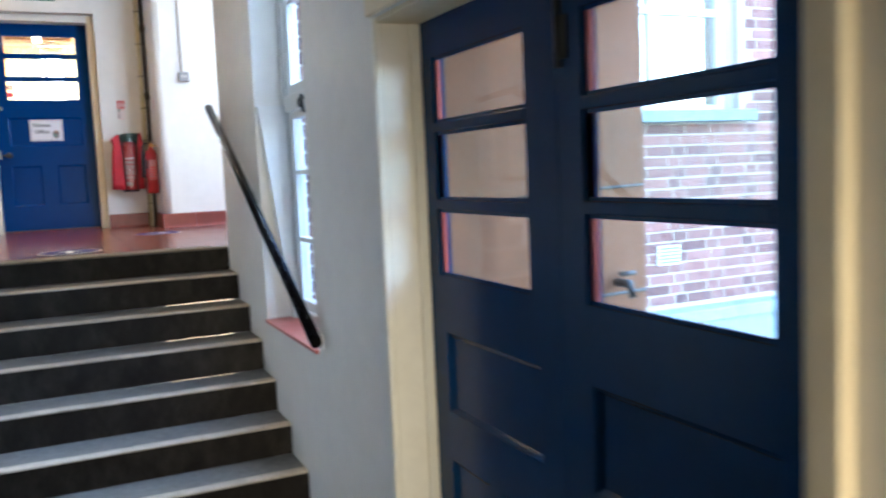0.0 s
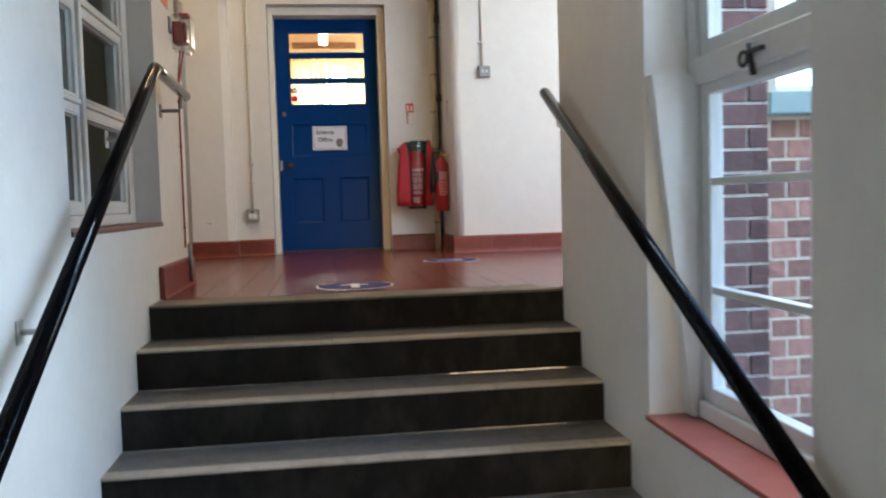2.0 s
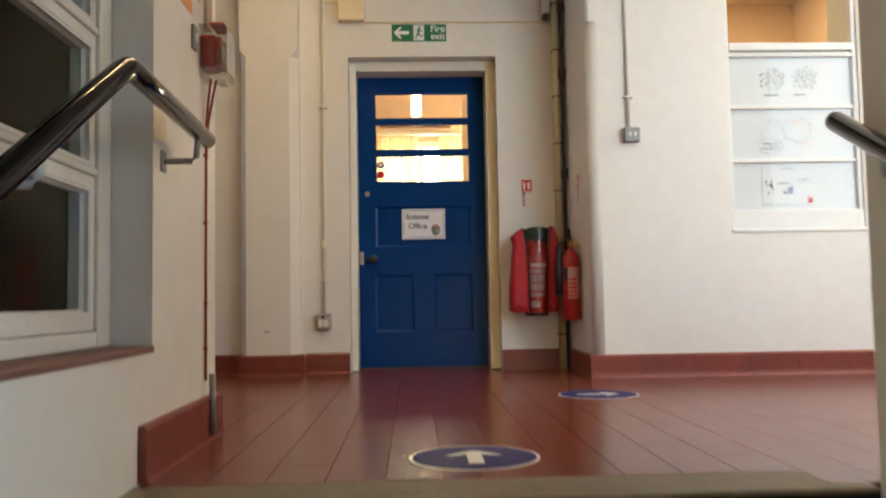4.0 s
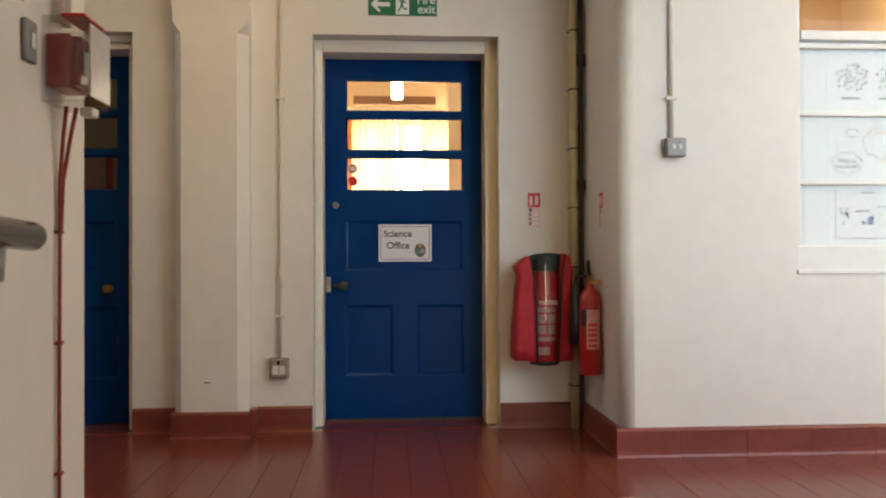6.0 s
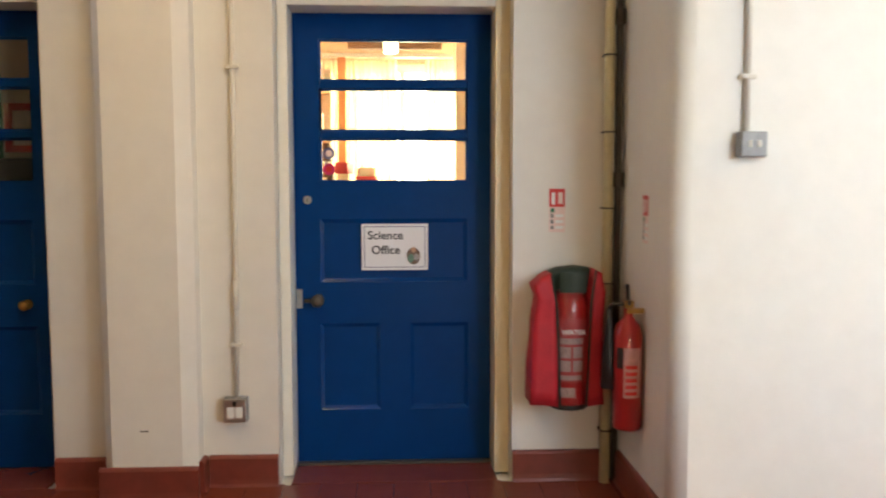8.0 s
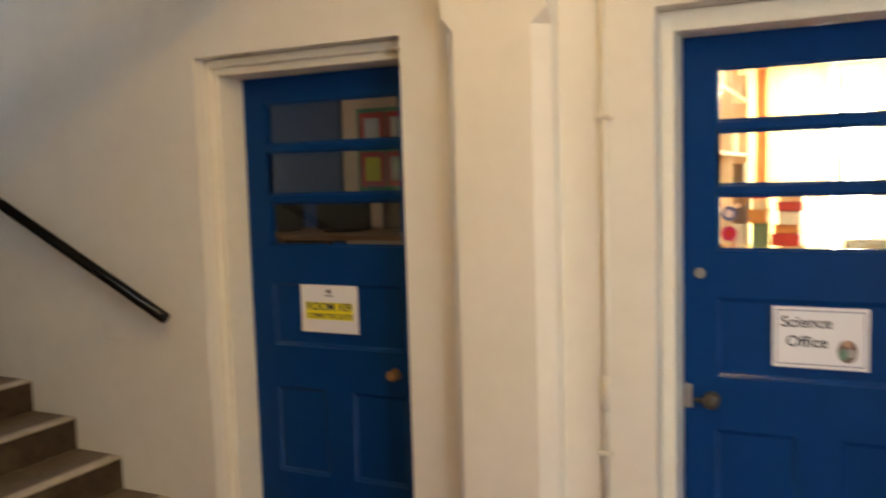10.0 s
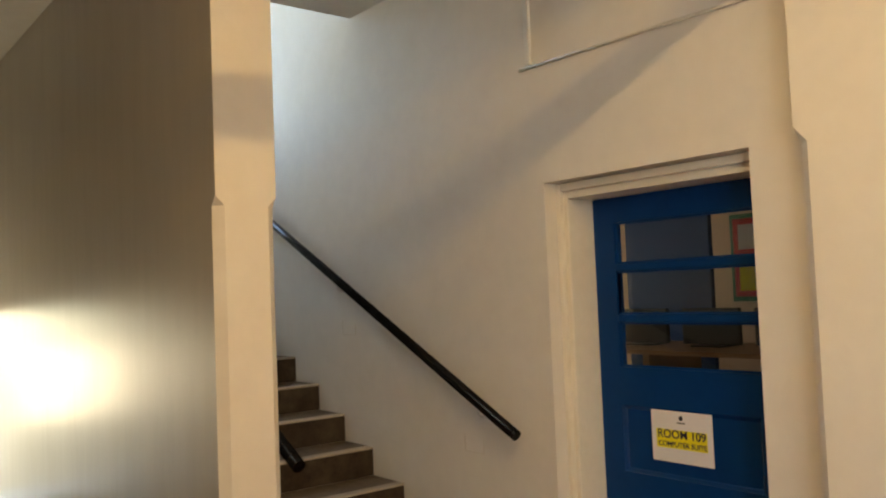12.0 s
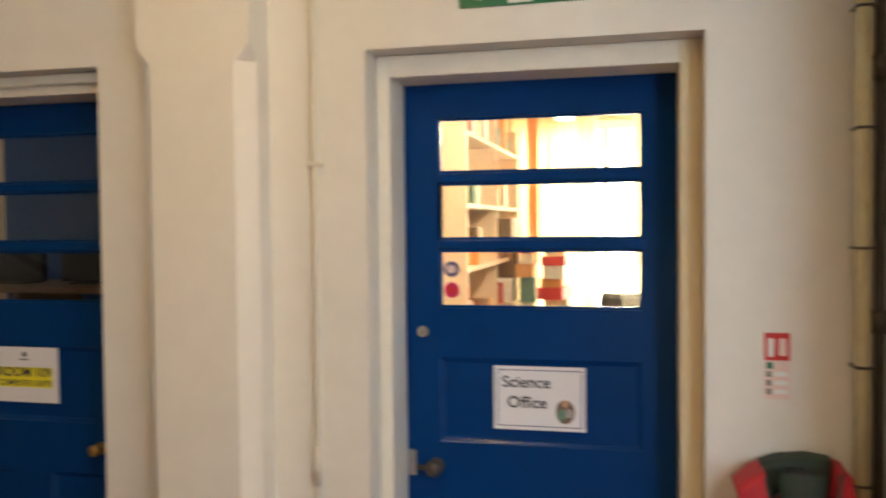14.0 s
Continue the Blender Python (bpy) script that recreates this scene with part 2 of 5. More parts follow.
SHEER = material("backlit_cream_curtain", (0.86, 0.76, 0.56), 0.8, grain=0.08, scale=30)
mixed, lit = SHEER.node_tree.nodes.new("ShaderNodeMixShader"), SHEER.node_tree.nodes.new("ShaderNodeBsdfTranslucent")
lit.inputs[0].default_value = (0.92, 0.80, 0.50, 1)
mixed.inputs[0].default_value = 0.14
SHEER.node_tree.links.new(SHEER.node_tree.nodes["Principled BSDF"].outputs[0], mixed.inputs[1])
SHEER.node_tree.links.new(lit.outputs[0], mixed.inputs[2])
SHEER.node_tree.links.new(mixed.outputs[0], SHEER.node_tree.nodes["Material Output"].inputs[0])
# backdrop emits its own light in place of daylight beyond the office
DAYGLOW = glow("glowing_backdrop", (1.0, 0.93, 0.76), 12.0)
LAMP = glow("lit_lamp_glass", (1.0, 0.86, 0.6), 6.0)
CPUBLUE = material("blue_partition", (0.012, 0.062, 0.21), 0.7, grain=0.1)


# ---- building helpers ----
def box(bm, x0, x1, y0, y1, z0, z1):
    v = [bm.verts.new((x, y, z)) for x in (x0, x1) for y in (y0, y1) for z in (z0, z1)]
    for q in ((0, 1, 3, 2), (4, 6, 7, 5), (0, 4, 5, 1), (2, 3, 7, 6), (0, 2, 6, 4), (1, 5, 7, 3)):
        bm.faces.new([v[i] for i in q])
    return bm


def boxes(*dims, bevel=0.0):
    bm = bmesh.new()
    for d in dims:
        box(bm, *d)
    if bevel:
        bmesh.ops.bevel(bm, geom=bm.edges[:], offset=bevel, segments=2, affect="EDGES", profile=0.5)
        for f in bm.faces:
            f.smooth = False
    return bm


def prism(points, z0, z1, bm=None):
    """Upright prism over a plan outline, counterclockwise."""
    bm = bm or bmesh.new()
    lo, hi = [bm.verts.new((x, y, z0)) for x, y in points], [bm.verts.new((x, y, z1)) for x, y in points]
    bm.faces.new(lo[::-1])
    bm.faces.new(hi)
    for i in range(len(points)):
        j = (i + 1) % len(points)
        bm.faces.new((lo[i], lo[j], hi[j], hi[i]))
    return bm


def tube(points, r, sides=14, bm=None, caps=True):
    bm = bm or bmesh.new()
    pts = [Vector(p) for p in points]
    rings = []
    for i, p in enumerate(pts):
        d = (pts[min(i + 1, len(pts) - 1)] - pts[max(i - 1, 0)]).normalized()
        a = d.cross(Vector((0, 0, 1)) if abs(d.z) < 0.9 else Vector((1, 0, 0))).normalized()
        b = d.cross(a)
        k = 1.0
        if 0 < i < len(pts) - 1:
            k = 1 / max(0.5, math.sqrt((1 + (pts[i + 1] - p).normalized().dot((p - pts[i - 1]).normalized())) / 2))
        rings.append([bm.verts.new(p + r * k * (a * math.cos(2 * math.pi * s / sides) + b * math.sin(2 * math.pi * s / sides))) for s in range(sides)])
    for q, w in zip(rings, rings[1:]):
        for s in range(sides):
            f = bm.faces.new((q[s], q[(s + 1) % sides], w[(s + 1) % sides], w[s]))
            f.smooth = True
    if caps:
        bm.faces.new(rings[0][::-1])
        bm.faces.new(rings[-1])
    bmesh.ops.recalc_face_normals(bm, faces=bm.faces[:])
    return bm


def turned(profile, x, y, sides=20, bm=None):
    """A turned shape round an upright axis; profile: (radius, z) upward."""
    bm = bm or bmesh.new()
    rings = [[bm.verts.new((x + r * math.cos(2 * math.pi * s / sides), y + r * math.sin(2 * math.pi * s / sides), z)) for s in range(sides)] for r, z in profile]
    for q, w in zip(rings, rings[1:]):
        for s in range(sides):
            f = bm.faces.new((q[s], q[(s + 1) % sides], w[(s + 1) % sides], w[s]))
            f.smooth = True
    bm.faces.new(rings[0][::-1])
    bm.faces.new(rings[-1])
    return bm


def disc(cx, cy, cz, rx, rz, axis="y", sides=28, thick=0.002, bm=None):
    """A thin disc facing -y, +x or up."""
    bm = bm or bmesh.new()
    back, front = [], []
    for s in range(sides):
        a, b = rx * math.cos(2 * math.pi * s / sides), rz * math.sin(2 * math.pi * s / sides)
        if axis == "y":
            back.append((cx + a, cy, cz + b)), front.append((cx + a, cy - thick, cz + b))
        elif axis == "x":
            back.append((cx, cy + a, cz + b)), front.append((cx + thick, cy + a, cz + b))
        else:
            back.append((cx + a, cy + b, cz)), front.append((cx + a, cy + b, cz + thick))
    p, q = [bm.verts.new(v) for v in back], [bm.verts.new(v) for v in front]
    bm.faces.new(p), bm.faces.new(q)
    for i in range(sides):
        j = (i + 1) % sides
        bm.faces.new((p[i], p[j], q[j], q[i]))
    bmesh.ops.recalc_face_normals(bm, faces=bm.faces[:])
    return bm


def world_of(ob):
    if ob.parent:
        return world_of(ob.parent) @ ob.matrix_parent_inverse @ ob.matrix_basis
    return ob.matrix_basis.copy()


def mesh_of(name, bm, mat):
    me = bpy.data.meshes.new(name)
    bm.to_mesh(me)
    bm.free()
    me.materials.append(mat)
    return me


def part(name, bm, mat, parent=None, label=""):
    ob = new(name, mesh_of(name, bm, mat))
    if parent is not None:
        ob.parent = parent
        ob.matrix_parent_inverse = world_of(parent).inverted()
    return tagged(ob, label)


def thing(name, place, label, category, group=""):
    ob = new(name)
    ob.empty_display_size = 0.1
    ob.matrix_basis = Matrix.Translation(place)
    return tagged(ob, label, category, group)


def setting(name, bm, mat, label="", category=""):
    return tagged(part(name, bm, mat), label, category, kind="structure")


def hollow(name, place, label, category):
    return tagged(thing(name, place, label, category), kind="structure")


def glazed(ob):
    ob.visible_shadow = False
    return ob


def letters(name, text, size, m, mat, parent=None, depth=0.0006, spread=1.0):
    cu = bpy.data.curves.new(name, "FONT")
    cu.body, cu.size, cu.extrude, cu.space_character, cu.offset = text, size, depth, spread, size * 0.016
    tmp = new(name, cu)
    me = bpy.data.meshes.new_from_object(tmp.evaluated_get(bpy.context.evaluated_depsgraph_get()))
    bpy.data.objects.remove(tmp)
    me.transform(m)
    me.materials.clear()
    me.materials.append(mat)
    ob = new(name, me)
    if parent is not None:
        ob.parent = parent
        ob.matrix_parent_inverse = world_of(parent).inverted()
    return ob


def wall_grid(axis, a0, a1, t0, t1, z0, z1, openings, bm=None):
    """Boxes of a wall along x (axis 'x') or y, through which the openings (a0, a1, z0, z1) go."""
    bm = bm or bmesh.new()
    cuts = sorted({a0, a1, *(o[0] for o in openings), *(o[1] for o in openings)})
    for p, q in zip(cuts, cuts[1:]):
        if p < a0 or q > a1:
            continue
        spans, z = [], z0
        for o in sorted((o for o in openings if o[0] <= p and o[1] >= q), key=lambda o: o[2]):
            if o[2] > z:
                spans.append((z, o[2]))
            z = max(z, o[3])
        if z < z1:
            spans.append((z, z1))
        for lo, hi in spans:
            if axis == "x":
                box(bm, p, q, t0, t1, lo, hi)
            else:
                box(bm, t0, t1, p, q, lo, hi)
    bmesh.ops.remove_doubles(bm, verts=bm.verts[:], dist=1e-5)
    return bm

# ---- structure ----
ZL, ZC, RISE = -1.085, 3.2, 0.155
NY0 = 5.85  # nosing of the landing

setting("floor_lower", boxes((-0.975, 1.5, -2.5, 4.205, ZL - 0.2, ZL)), TREAD, "grey concrete floor of the lower lobby", "floor")
landing = setting("floor_landing", boxes((-2.62, 7.3, NY0 + 0.0625, 9.345, -0.2, -0.012), (-0.33, 0.54, 9.345, 9.75, -0.2, -0.012),
                  (-2.215, -1.34, 9.345, 9.75, -0.2, -0.012)), GROUT, "red quarry-tiled landing floor with dark joints", "floor")
for a, b in ((-0.33, 0.54), (-2.215, -1.34)):
    part("threshold", boxes((a, b, 9.347, 9.75, -0.0118, 0.001), bevel=0.002), TILE, landing, "worn red threshold")

wall_east = setting("wall_east", wall_grid("y", -2.5, 5.27, 1.10, 1.50, ZL - 0.2, ZC, [(3.915, 4.85, -0.335, 2.2), (1.372, 3.078, ZL, 0.90)]),
                    PLASTER, "cream painted plaster wall beside the stairs", "wall")
wall_west = setting("wall_west", wall_grid("y", 3.4, 6.92, -0.975, -0.675, ZL - 0.2, ZC, [(4.86, 6.206, 0.325, 2.2)]),
                    PLASTER, "white painted plaster wall beside the stairs", "wall")
setting("wall_south", boxes((-4.6, 1.5, -2.8, -2.5, ZL - 0.2, ZC)), PLASTER, "white plaster wall closing the lower lobby", "wall")
# unseen unlit hall added west of the lobby, so less light bounces back
setting("wall_hall_west", boxes((-4.9, -4.6, -2.8, 3.6, ZL - 0.2, ZC)), PLASTER, "plaster wall closing the unseen hall added beside the lobby", "wall")
setting("wall_hall_north", boxes((-4.6, -0.975, 3.4, 3.595, ZL - 0.2, ZC)), PLASTER, "plaster wall along the unseen hall added beside the lobby", "wall")
setting("floor_hall", boxes((-4.6, -0.976, -2.5, 3.4, ZL - 0.2, ZL)), TREAD, "grey concrete floor of the unseen added hall", "floor")
setting("wall_return", boxes((-6.4, -0.975, 6.62, 6.92, -2.0, ZC)), PLASTER, "white plaster wall beside the descending flight", "wall")
north = setting("wall_north", wall_grid("x", -6.7, 1.055, 9.345, 9.70, -2.0, 5.6, [(-0.377, 0.598, -0.012, 2.06), (-2.26, -1.292, -0.012, 2.06)]),
                PLASTER, "cream painted plaster wall with two blue doors", "wall")
# rounded pier and the wall of the classroom
r = 0.06
corner = [(1.055 + r - r * math.cos(a), 8.66 + r - r * math.sin(a)) for a in [i * math.pi / 12 for i in range(7)]]
bmp = prism([(1.40, 9.70), (1.055, 9.70)] + corner + [(1.40, 8.66)], -0.2, 2.06)
for f in bmp.faces:
    f.smooth = abs(f.normal.z) < 0.5 and f.calc_area() < 0.2
prism([(1.40, 9.70), (1.055, 9.70), (1.055, 8.675), (1.07, 8.66), (1.40, 8.66)], 2.06, ZC, bmp)
wall_grid("x", 1.40, 7.3, 8.66, 9.0, -0.2, ZC, [(1.872, 2.66, 0.82, 2.45)], bmp)
setting("wall_classroom", bmp, PLASTER, "white plaster wall with a rounded corner", "wall")
setting("wall_corridor_south", wall_grid("x", 1.10, 7.3, 5.27, NY0, -1.4, ZC, [(1.75, 2.95, 0.76, 2.9), (3.4, 4.7, 0.76, 2.9)]), PLASTER, "white plaster corridor wall with windows", "wall")
setting("wall_corridor_end", boxes((7.3, 7.6, 5.2, 9.0, -0.2, ZC)), PLASTER, "white plaster wall at the corridor's end", "wall")
setting("wall_stair_west", wall_grid("y", 6.62, 9.7, -6.7, -6.4, -2.0, 5.6, [(6.98, 7.8, 0.25, 1.6), (8.25, 9.2, 2.9, 4.3)]), PLASTER, "white plaster wall of the stairwell", "wall")
# spine wall between the flights, its end chamfered below


def loft(bm, sections):
    """Upright skin through plan outlines with the same number of corners: (z, points), from below upward."""
    rings = [[bm.verts.new((x, y, z)) for x, y in pts] for z, pts in sections]
    bm.faces.new(rings[0][::-1]), bm.faces.new(rings[-1])
    for q, w in zip(rings, rings[1:]):
        for i in range(len(q)):
            j = (i + 1) % len(q)
            bm.faces.new((q[i], q[j], w[j], w[i]))
    return bm


def spine_plan(c):
    return [(-6.4, 7.89), (-2.33 - c, 7.89), (-2.33, 7.89 + c), (-2.33, 8.11 - c), (-2.33 - c, 8.11), (-6.4, 8.11)]


spine = loft(bmesh.new(), [(-2.0, spine_plan(0.032)), (1.925, spine_plan(0.032)), (1.957, spine_plan(0.0015)), (5.6, spine_plan(0.0015))])
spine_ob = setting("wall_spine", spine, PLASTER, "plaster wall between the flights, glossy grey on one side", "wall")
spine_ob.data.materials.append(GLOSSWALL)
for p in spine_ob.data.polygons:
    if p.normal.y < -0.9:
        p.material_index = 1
# pillar between the doors, chamfered below
def pillar_plan(c, d, w=0.0):
    return [(-1.053 - w, 9.345), (-1.053 - w, 9.21 + c), (-1.053 - w + c, 9.21), (-0.688 - d, 9.21), (-0.688, 9.21 + d), (-0.688, 9.345)]


pil = loft(bmesh.new(), [(0, pillar_plan(0.036, 0.052)), (2.025, pillar_plan(0.036, 0.052)), (2.075, pillar_plan(0.0015, 0.0015, 0.008)), (ZC, pillar_plan(0.0015, 0.0015, 0.008))])
setting("pillar", pil, PLASTER, "cream plaster pillar with chamfered edges", "pillar")

setting("ceiling", boxes((-4.9, 1.5, -2.8, 5.2, ZC, ZC + 0.25), (-3.74, 7.6, 5.2, 9.345, ZC, ZC + 0.25), (-6.4, -3.74, 6.62, 8.11, ZC, ZC + 0.25)), CEILING, "cream painted ceiling over landing and stairs", "ceiling")
setting("ceiling_stairwell", boxes((-6.7, -3.0, 7.89, 9.7, 5.6, 5.8)), CEILING, "white ceiling of the upper stairwell", "ceiling")


# ---- stairs ----
stairs = hollow("main_stairs", (0.2, 4.205, ZL), "worn concrete steps with dark risers and pale nosings", "stairs")
NOSES = [(5.85, 0.0), (5.587, -0.143), (5.307, -0.300), (5.020, -0.456), (4.751, -0.620), (4.478, -0.782), (4.205, -0.932), (3.93, ZL)]
for k in range(7):
    (y, z), below = NOSES[k], NOSES[k + 1][1]
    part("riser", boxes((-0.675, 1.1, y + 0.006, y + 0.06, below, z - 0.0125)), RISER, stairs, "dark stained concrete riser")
    if k:
        part("tread", boxes((-0.675, 1.1, y + 0.06, NOSES[k - 1][0] + 0.006, z - 0.04, z - 0.001)), TREAD, stairs)
    # pale nosing, a row of cast pieces
    x, rng = -0.675, random.Random(k)
    while x < 1.1 - 1e-6:
        w = min(rng.choice((0.15, 0.15, 0.3)), 1.1 - x)
        if 1.1 - x - w < 0.06:
            w = 1.1 - x
        bm = boxes((x + 0.0007, x + w - 0.0007, y, y + 0.062, z - 0.012, z + rng.uniform(-0.0012, 0.0008)))
        e = [e for e in bm.edges if all(v.co.y < y + 0.001 for v in e.verts) and abs(e.verts[0].co.z - e.verts[1].co.z) < 0.005]
        bmesh.ops.bevel(bm, geom=e, offset=0.005, segments=2, affect="EDGES", profile=0.5)
        part("nosing", bm, NOSING if k else EDGESTONE, stairs)
        x += w
part("landing_edge", boxes((-0.6745, 1.0995, NY0 + 0.0625, NY0 + 0.2125, -0.05, -0.0008)), EDGESTONE, stairs, "olive worn concrete edge of the landing")
# underside that carries the flight
setting("stair_slab", prism([(-0.675, 4.205 - 0.0), (1.1, 4.205), (1.1, NY0 + 0.02), (-0.675, NY0 + 0.02)], ZL - 0.4, ZL - 0.002), TREAD, "concrete under the stairs", "slab")


def side_flight(name, x0, y0, y1, up, label):
    fl = hollow(name, (x0, (y0 + y1) / 2, 0), label, "stairs")
    n = 11
    for k in range(1, n + 1):
        if up:
            x, z = x0 - GO2 * (k - 1), k * RISE
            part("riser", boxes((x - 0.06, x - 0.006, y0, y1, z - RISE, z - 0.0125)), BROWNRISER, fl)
            deep = GO2 if k < n else 1.2
            part("tread", boxes((x - deep - 0.006, x - 0.06, y0, y1, z - 0.05, z - 0.001)), BROWNTREAD, fl)
            bm = boxes((x - 0.062, x, y0, y1, z - 0.012, z), bevel=0.004)
            part("nosing", bm, NOSING, fl)
        else:
            x, z = x0 - GO2 * (k - 1), -k * RISE
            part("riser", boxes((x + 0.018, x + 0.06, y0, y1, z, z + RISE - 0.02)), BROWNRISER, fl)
            deep = GO2 if k < n else 1.2
            part("tread", boxes((x - deep + 0.06, x + 0.018, y0, y1, z - 0.05, z - 0.001)), BROWNTREAD, fl)
            bm = boxes((x - GO2, x - GO2 + 0.062, y0, y1, z - 0.036, z), bevel=0.005)
            part("nosing", bm, NOSING, fl)
    return fl


GO2 = 0.2835
side_flight("upper_stairs", -2.52, 8.11, 9.345, True, "concrete steps rising between plaster walls")
side_flight("lower_stairs", -2.62, 6.92, 7.89, False, "concrete steps going down beside the glossy wall")

# rooms behind the doors and windows
setting("office_floor", boxes((-0.75, 3.4, 9.75, 13.9, -0.2, 0.0)), CARPET, "brown office floor", "floor")
setting("office_wall", boxes((-0.90, -0.75, 9.70, 13.9, -0.2, 3.2), (3.4, 3.55, 9.70, 13.9, -0.2, 3.2)), PEACH, "warm peach painted office walls", "wall")
setting("office_wall_end", wall_grid("x", -0.9, 3.55, 13.75, 13.95, -0.2, 3.2, [(-0.55, 1.6, 0.75, 2.35)]), PEACH, "warm peach office wall with a wide window", "wall")
setting("office_ceiling", boxes((-0.9, 3.55, 9.70, 13.95, 3.2, 3.4)), CEILING, "white office ceiling", "ceiling")
setting("computer_room_floor", boxes((-6.0, -0.9, 9.75, 13.9, -0.2, 0.0)), CARPET, "dark computer room floor", "floor")
setting("computer_room_wall", boxes((-6.2, -0.9, 13.2, 13.4, -0.2, 3.2), (-6.2, -6.0, 9.7, 13.2, -0.2, 3.2)), PEACH, "beige computer room walls", "wall")
setting("computer_room_ceiling", boxes((-6.2, -0.9, 9.70, 13.4, 3.2, 3.4)), CEILING, "white computer room ceiling", "ceiling")
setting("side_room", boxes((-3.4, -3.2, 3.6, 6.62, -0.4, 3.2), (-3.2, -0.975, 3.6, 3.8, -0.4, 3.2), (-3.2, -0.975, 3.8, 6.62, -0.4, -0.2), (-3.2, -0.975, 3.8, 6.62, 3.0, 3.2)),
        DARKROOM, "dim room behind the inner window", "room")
setting("classroom", boxes((1.4, 4.4, 11.0, 11.2, -0.2, 3.2), (4.4, 4.6, 9.0, 11.2, -0.2, 3.2), (1.4, 4.4, 9.0, 11.0, -0.2, 0.0), (1.4, 4.4, 9.0, 11.0, 3.0, 3.2)), PEACH, "warm peach classroom behind the glazing", "room")

# outdoors
setting("ground", boxes((1.5, 60, -60, 5.27, -1.5, -1.2)), ASPHALT, "grey asphalt yard", "ground")
setting("porch_wall", boxes((1.5, 2.25, 3.2, 3.45, -1.2, 2.6)), PINKWALL, "pinkish brown rendered porch wall", "wall")
setting("backdrop", boxes((-0.9, 2.0, 15.6, 15.7, -1.0, 3.6)), DAYGLOW, "glowing sheet standing for the bright distance outside the office", "backdrop")


# ---- doors ----
def put(m, bm):
    bm.transform(m)
    return bm


def school_door(name, m, w, h, paint, label, panes, bars, panels, edge=None):
    """Door in local x (width), z; front face at y 0 facing -y, 45 mm thick. panes: (x0, x1, z0, z1); bars: heights; panels: recessed fields."""
    d = hollow(name, m.translation, label, "door")
    x0, x1, z0, z1 = panes
    T = 0.045
    holes = [panes, *panels]
    leaf = wall_grid("x", 0, w, 0, T, 0.006, h, holes)
    part("leaf", put(m, leaf), paint, d)
    for p in panels:
        part("panel", put(m, boxes((p[0] - 0.004, p[1] + 0.004, 0.0143, 0.032, p[2] - 0.004, p[3] + 0.004))), paint, d)
        mo, k = bmesh.new(), 0.017
        ring = [[mo.verts.new((x, yy, z)) for x, z in ((p[0] + e, p[2] + e), (p[1] - e, p[2] + e), (p[1] - e, p[3] - e), (p[0] + e, p[3] - e))]
                for e, yy in ((0.0, 0.0015), (0.005, 0.0055), (k - 0.005, 0.009), (k, 0.0145))]
        for u, w in zip(ring, ring[1:]):
            for i in range(4):
                mo.faces.new((u[i], u[(i + 1) % 4], w[(i + 1) % 4], w[i]))
        part("moulding", put(m, mo), BLUEMOULD if paint is BLUE else paint, d)
    edges = [z0] + [v for b in bars for v in (b - 0.016, b + 0.016)] + [z1]
    for b in bars:
        bar = boxes((x0, x1, -0.003, 0.04, b - 0.016, b + 0.016), bevel=0.005)
        part("glazing_bar", put(m, bar), paint, d)
    for lo_z, hi_z in zip(edges[::2], edges[1::2]):
        glazed(part("pane", put(m, boxes((x0, x1, 0.020, 0.024, lo_z, hi_z))), GLASS, d))
        bead = bmesh.new()
        for q in ((x0, x0 + 0.009, lo_z, hi_z), (x1 - 0.009, x1, lo_z, hi_z), (x0 + 0.009, x1 - 0.009, lo_z, lo_z + 0.009), (x0 + 0.009, x1 - 0.009, hi_z - 0.009, hi_z)):
            box(bead, q[0], q[1], 0.010, 0.0198, q[2], q[3])
        part("glazing_bead", put(m, bead), paint, d)
        if edge:
            part("glazing_edge", put(m, boxes((x0 + 0.009, x0 + 0.022, 0.012, 0.0197, lo_z + 0.01, hi_z - 0.01))), edge, d, "red lead edge of the glazing")
    return d


def frame_of(name, m, x0, x1, z1, jamb, y0, y1, mat, label, right=0.0, head=0.06, moulded=True):
    f = hollow(name, m.translation, label, "door frame")
    part("jamb", put(m, boxes((x0, x0 + jamb, y0, y1, 0, z1), bevel=0.004)), mat, f)
    part("jamb", put(m, boxes((x1 - (right or jamb), x1, y0, y1, 0, z1), bevel=0.004)), CREAM if right > 0.05 else mat, f)
    part("head", put(m, boxes((x0 + jamb, x1 - (right or jamb), y0, y1, z1 - head, z1), bevel=0.004)), mat, f)
    for a, b in ((x0, x0 + jamb + 0.012), (x1 - (right or jamb) - 0.012, x1)):
        part("stop", put(m, boxes((a, b, y1 - 0.045, y1 - 0.0, 0.001, z1 - head - 0.001))), mat, f)
    if not moulded:
        return f
    # moulded edge towards the landing
    for a, b in ((x0 + 0.001, x0 + jamb * 0.55), (x1 - (right or jamb) * 0.55, x1 - 0.001)):
        part("moulding", put(m, boxes((a, b, y0 - 0.03, y0 - 0.0005, 0, z1 - 0.001), bevel=0.006)), mat, f)
    part("moulding", put(m, boxes((x0 + jamb * 0.55 + 0.001, x1 - (right or jamb) * 0.55 - 0.001, y0 - 0.03, y0 - 0.0005, z1 - 0.035, z1 - 0.001), bevel=0.006)), mat, f)
    return f


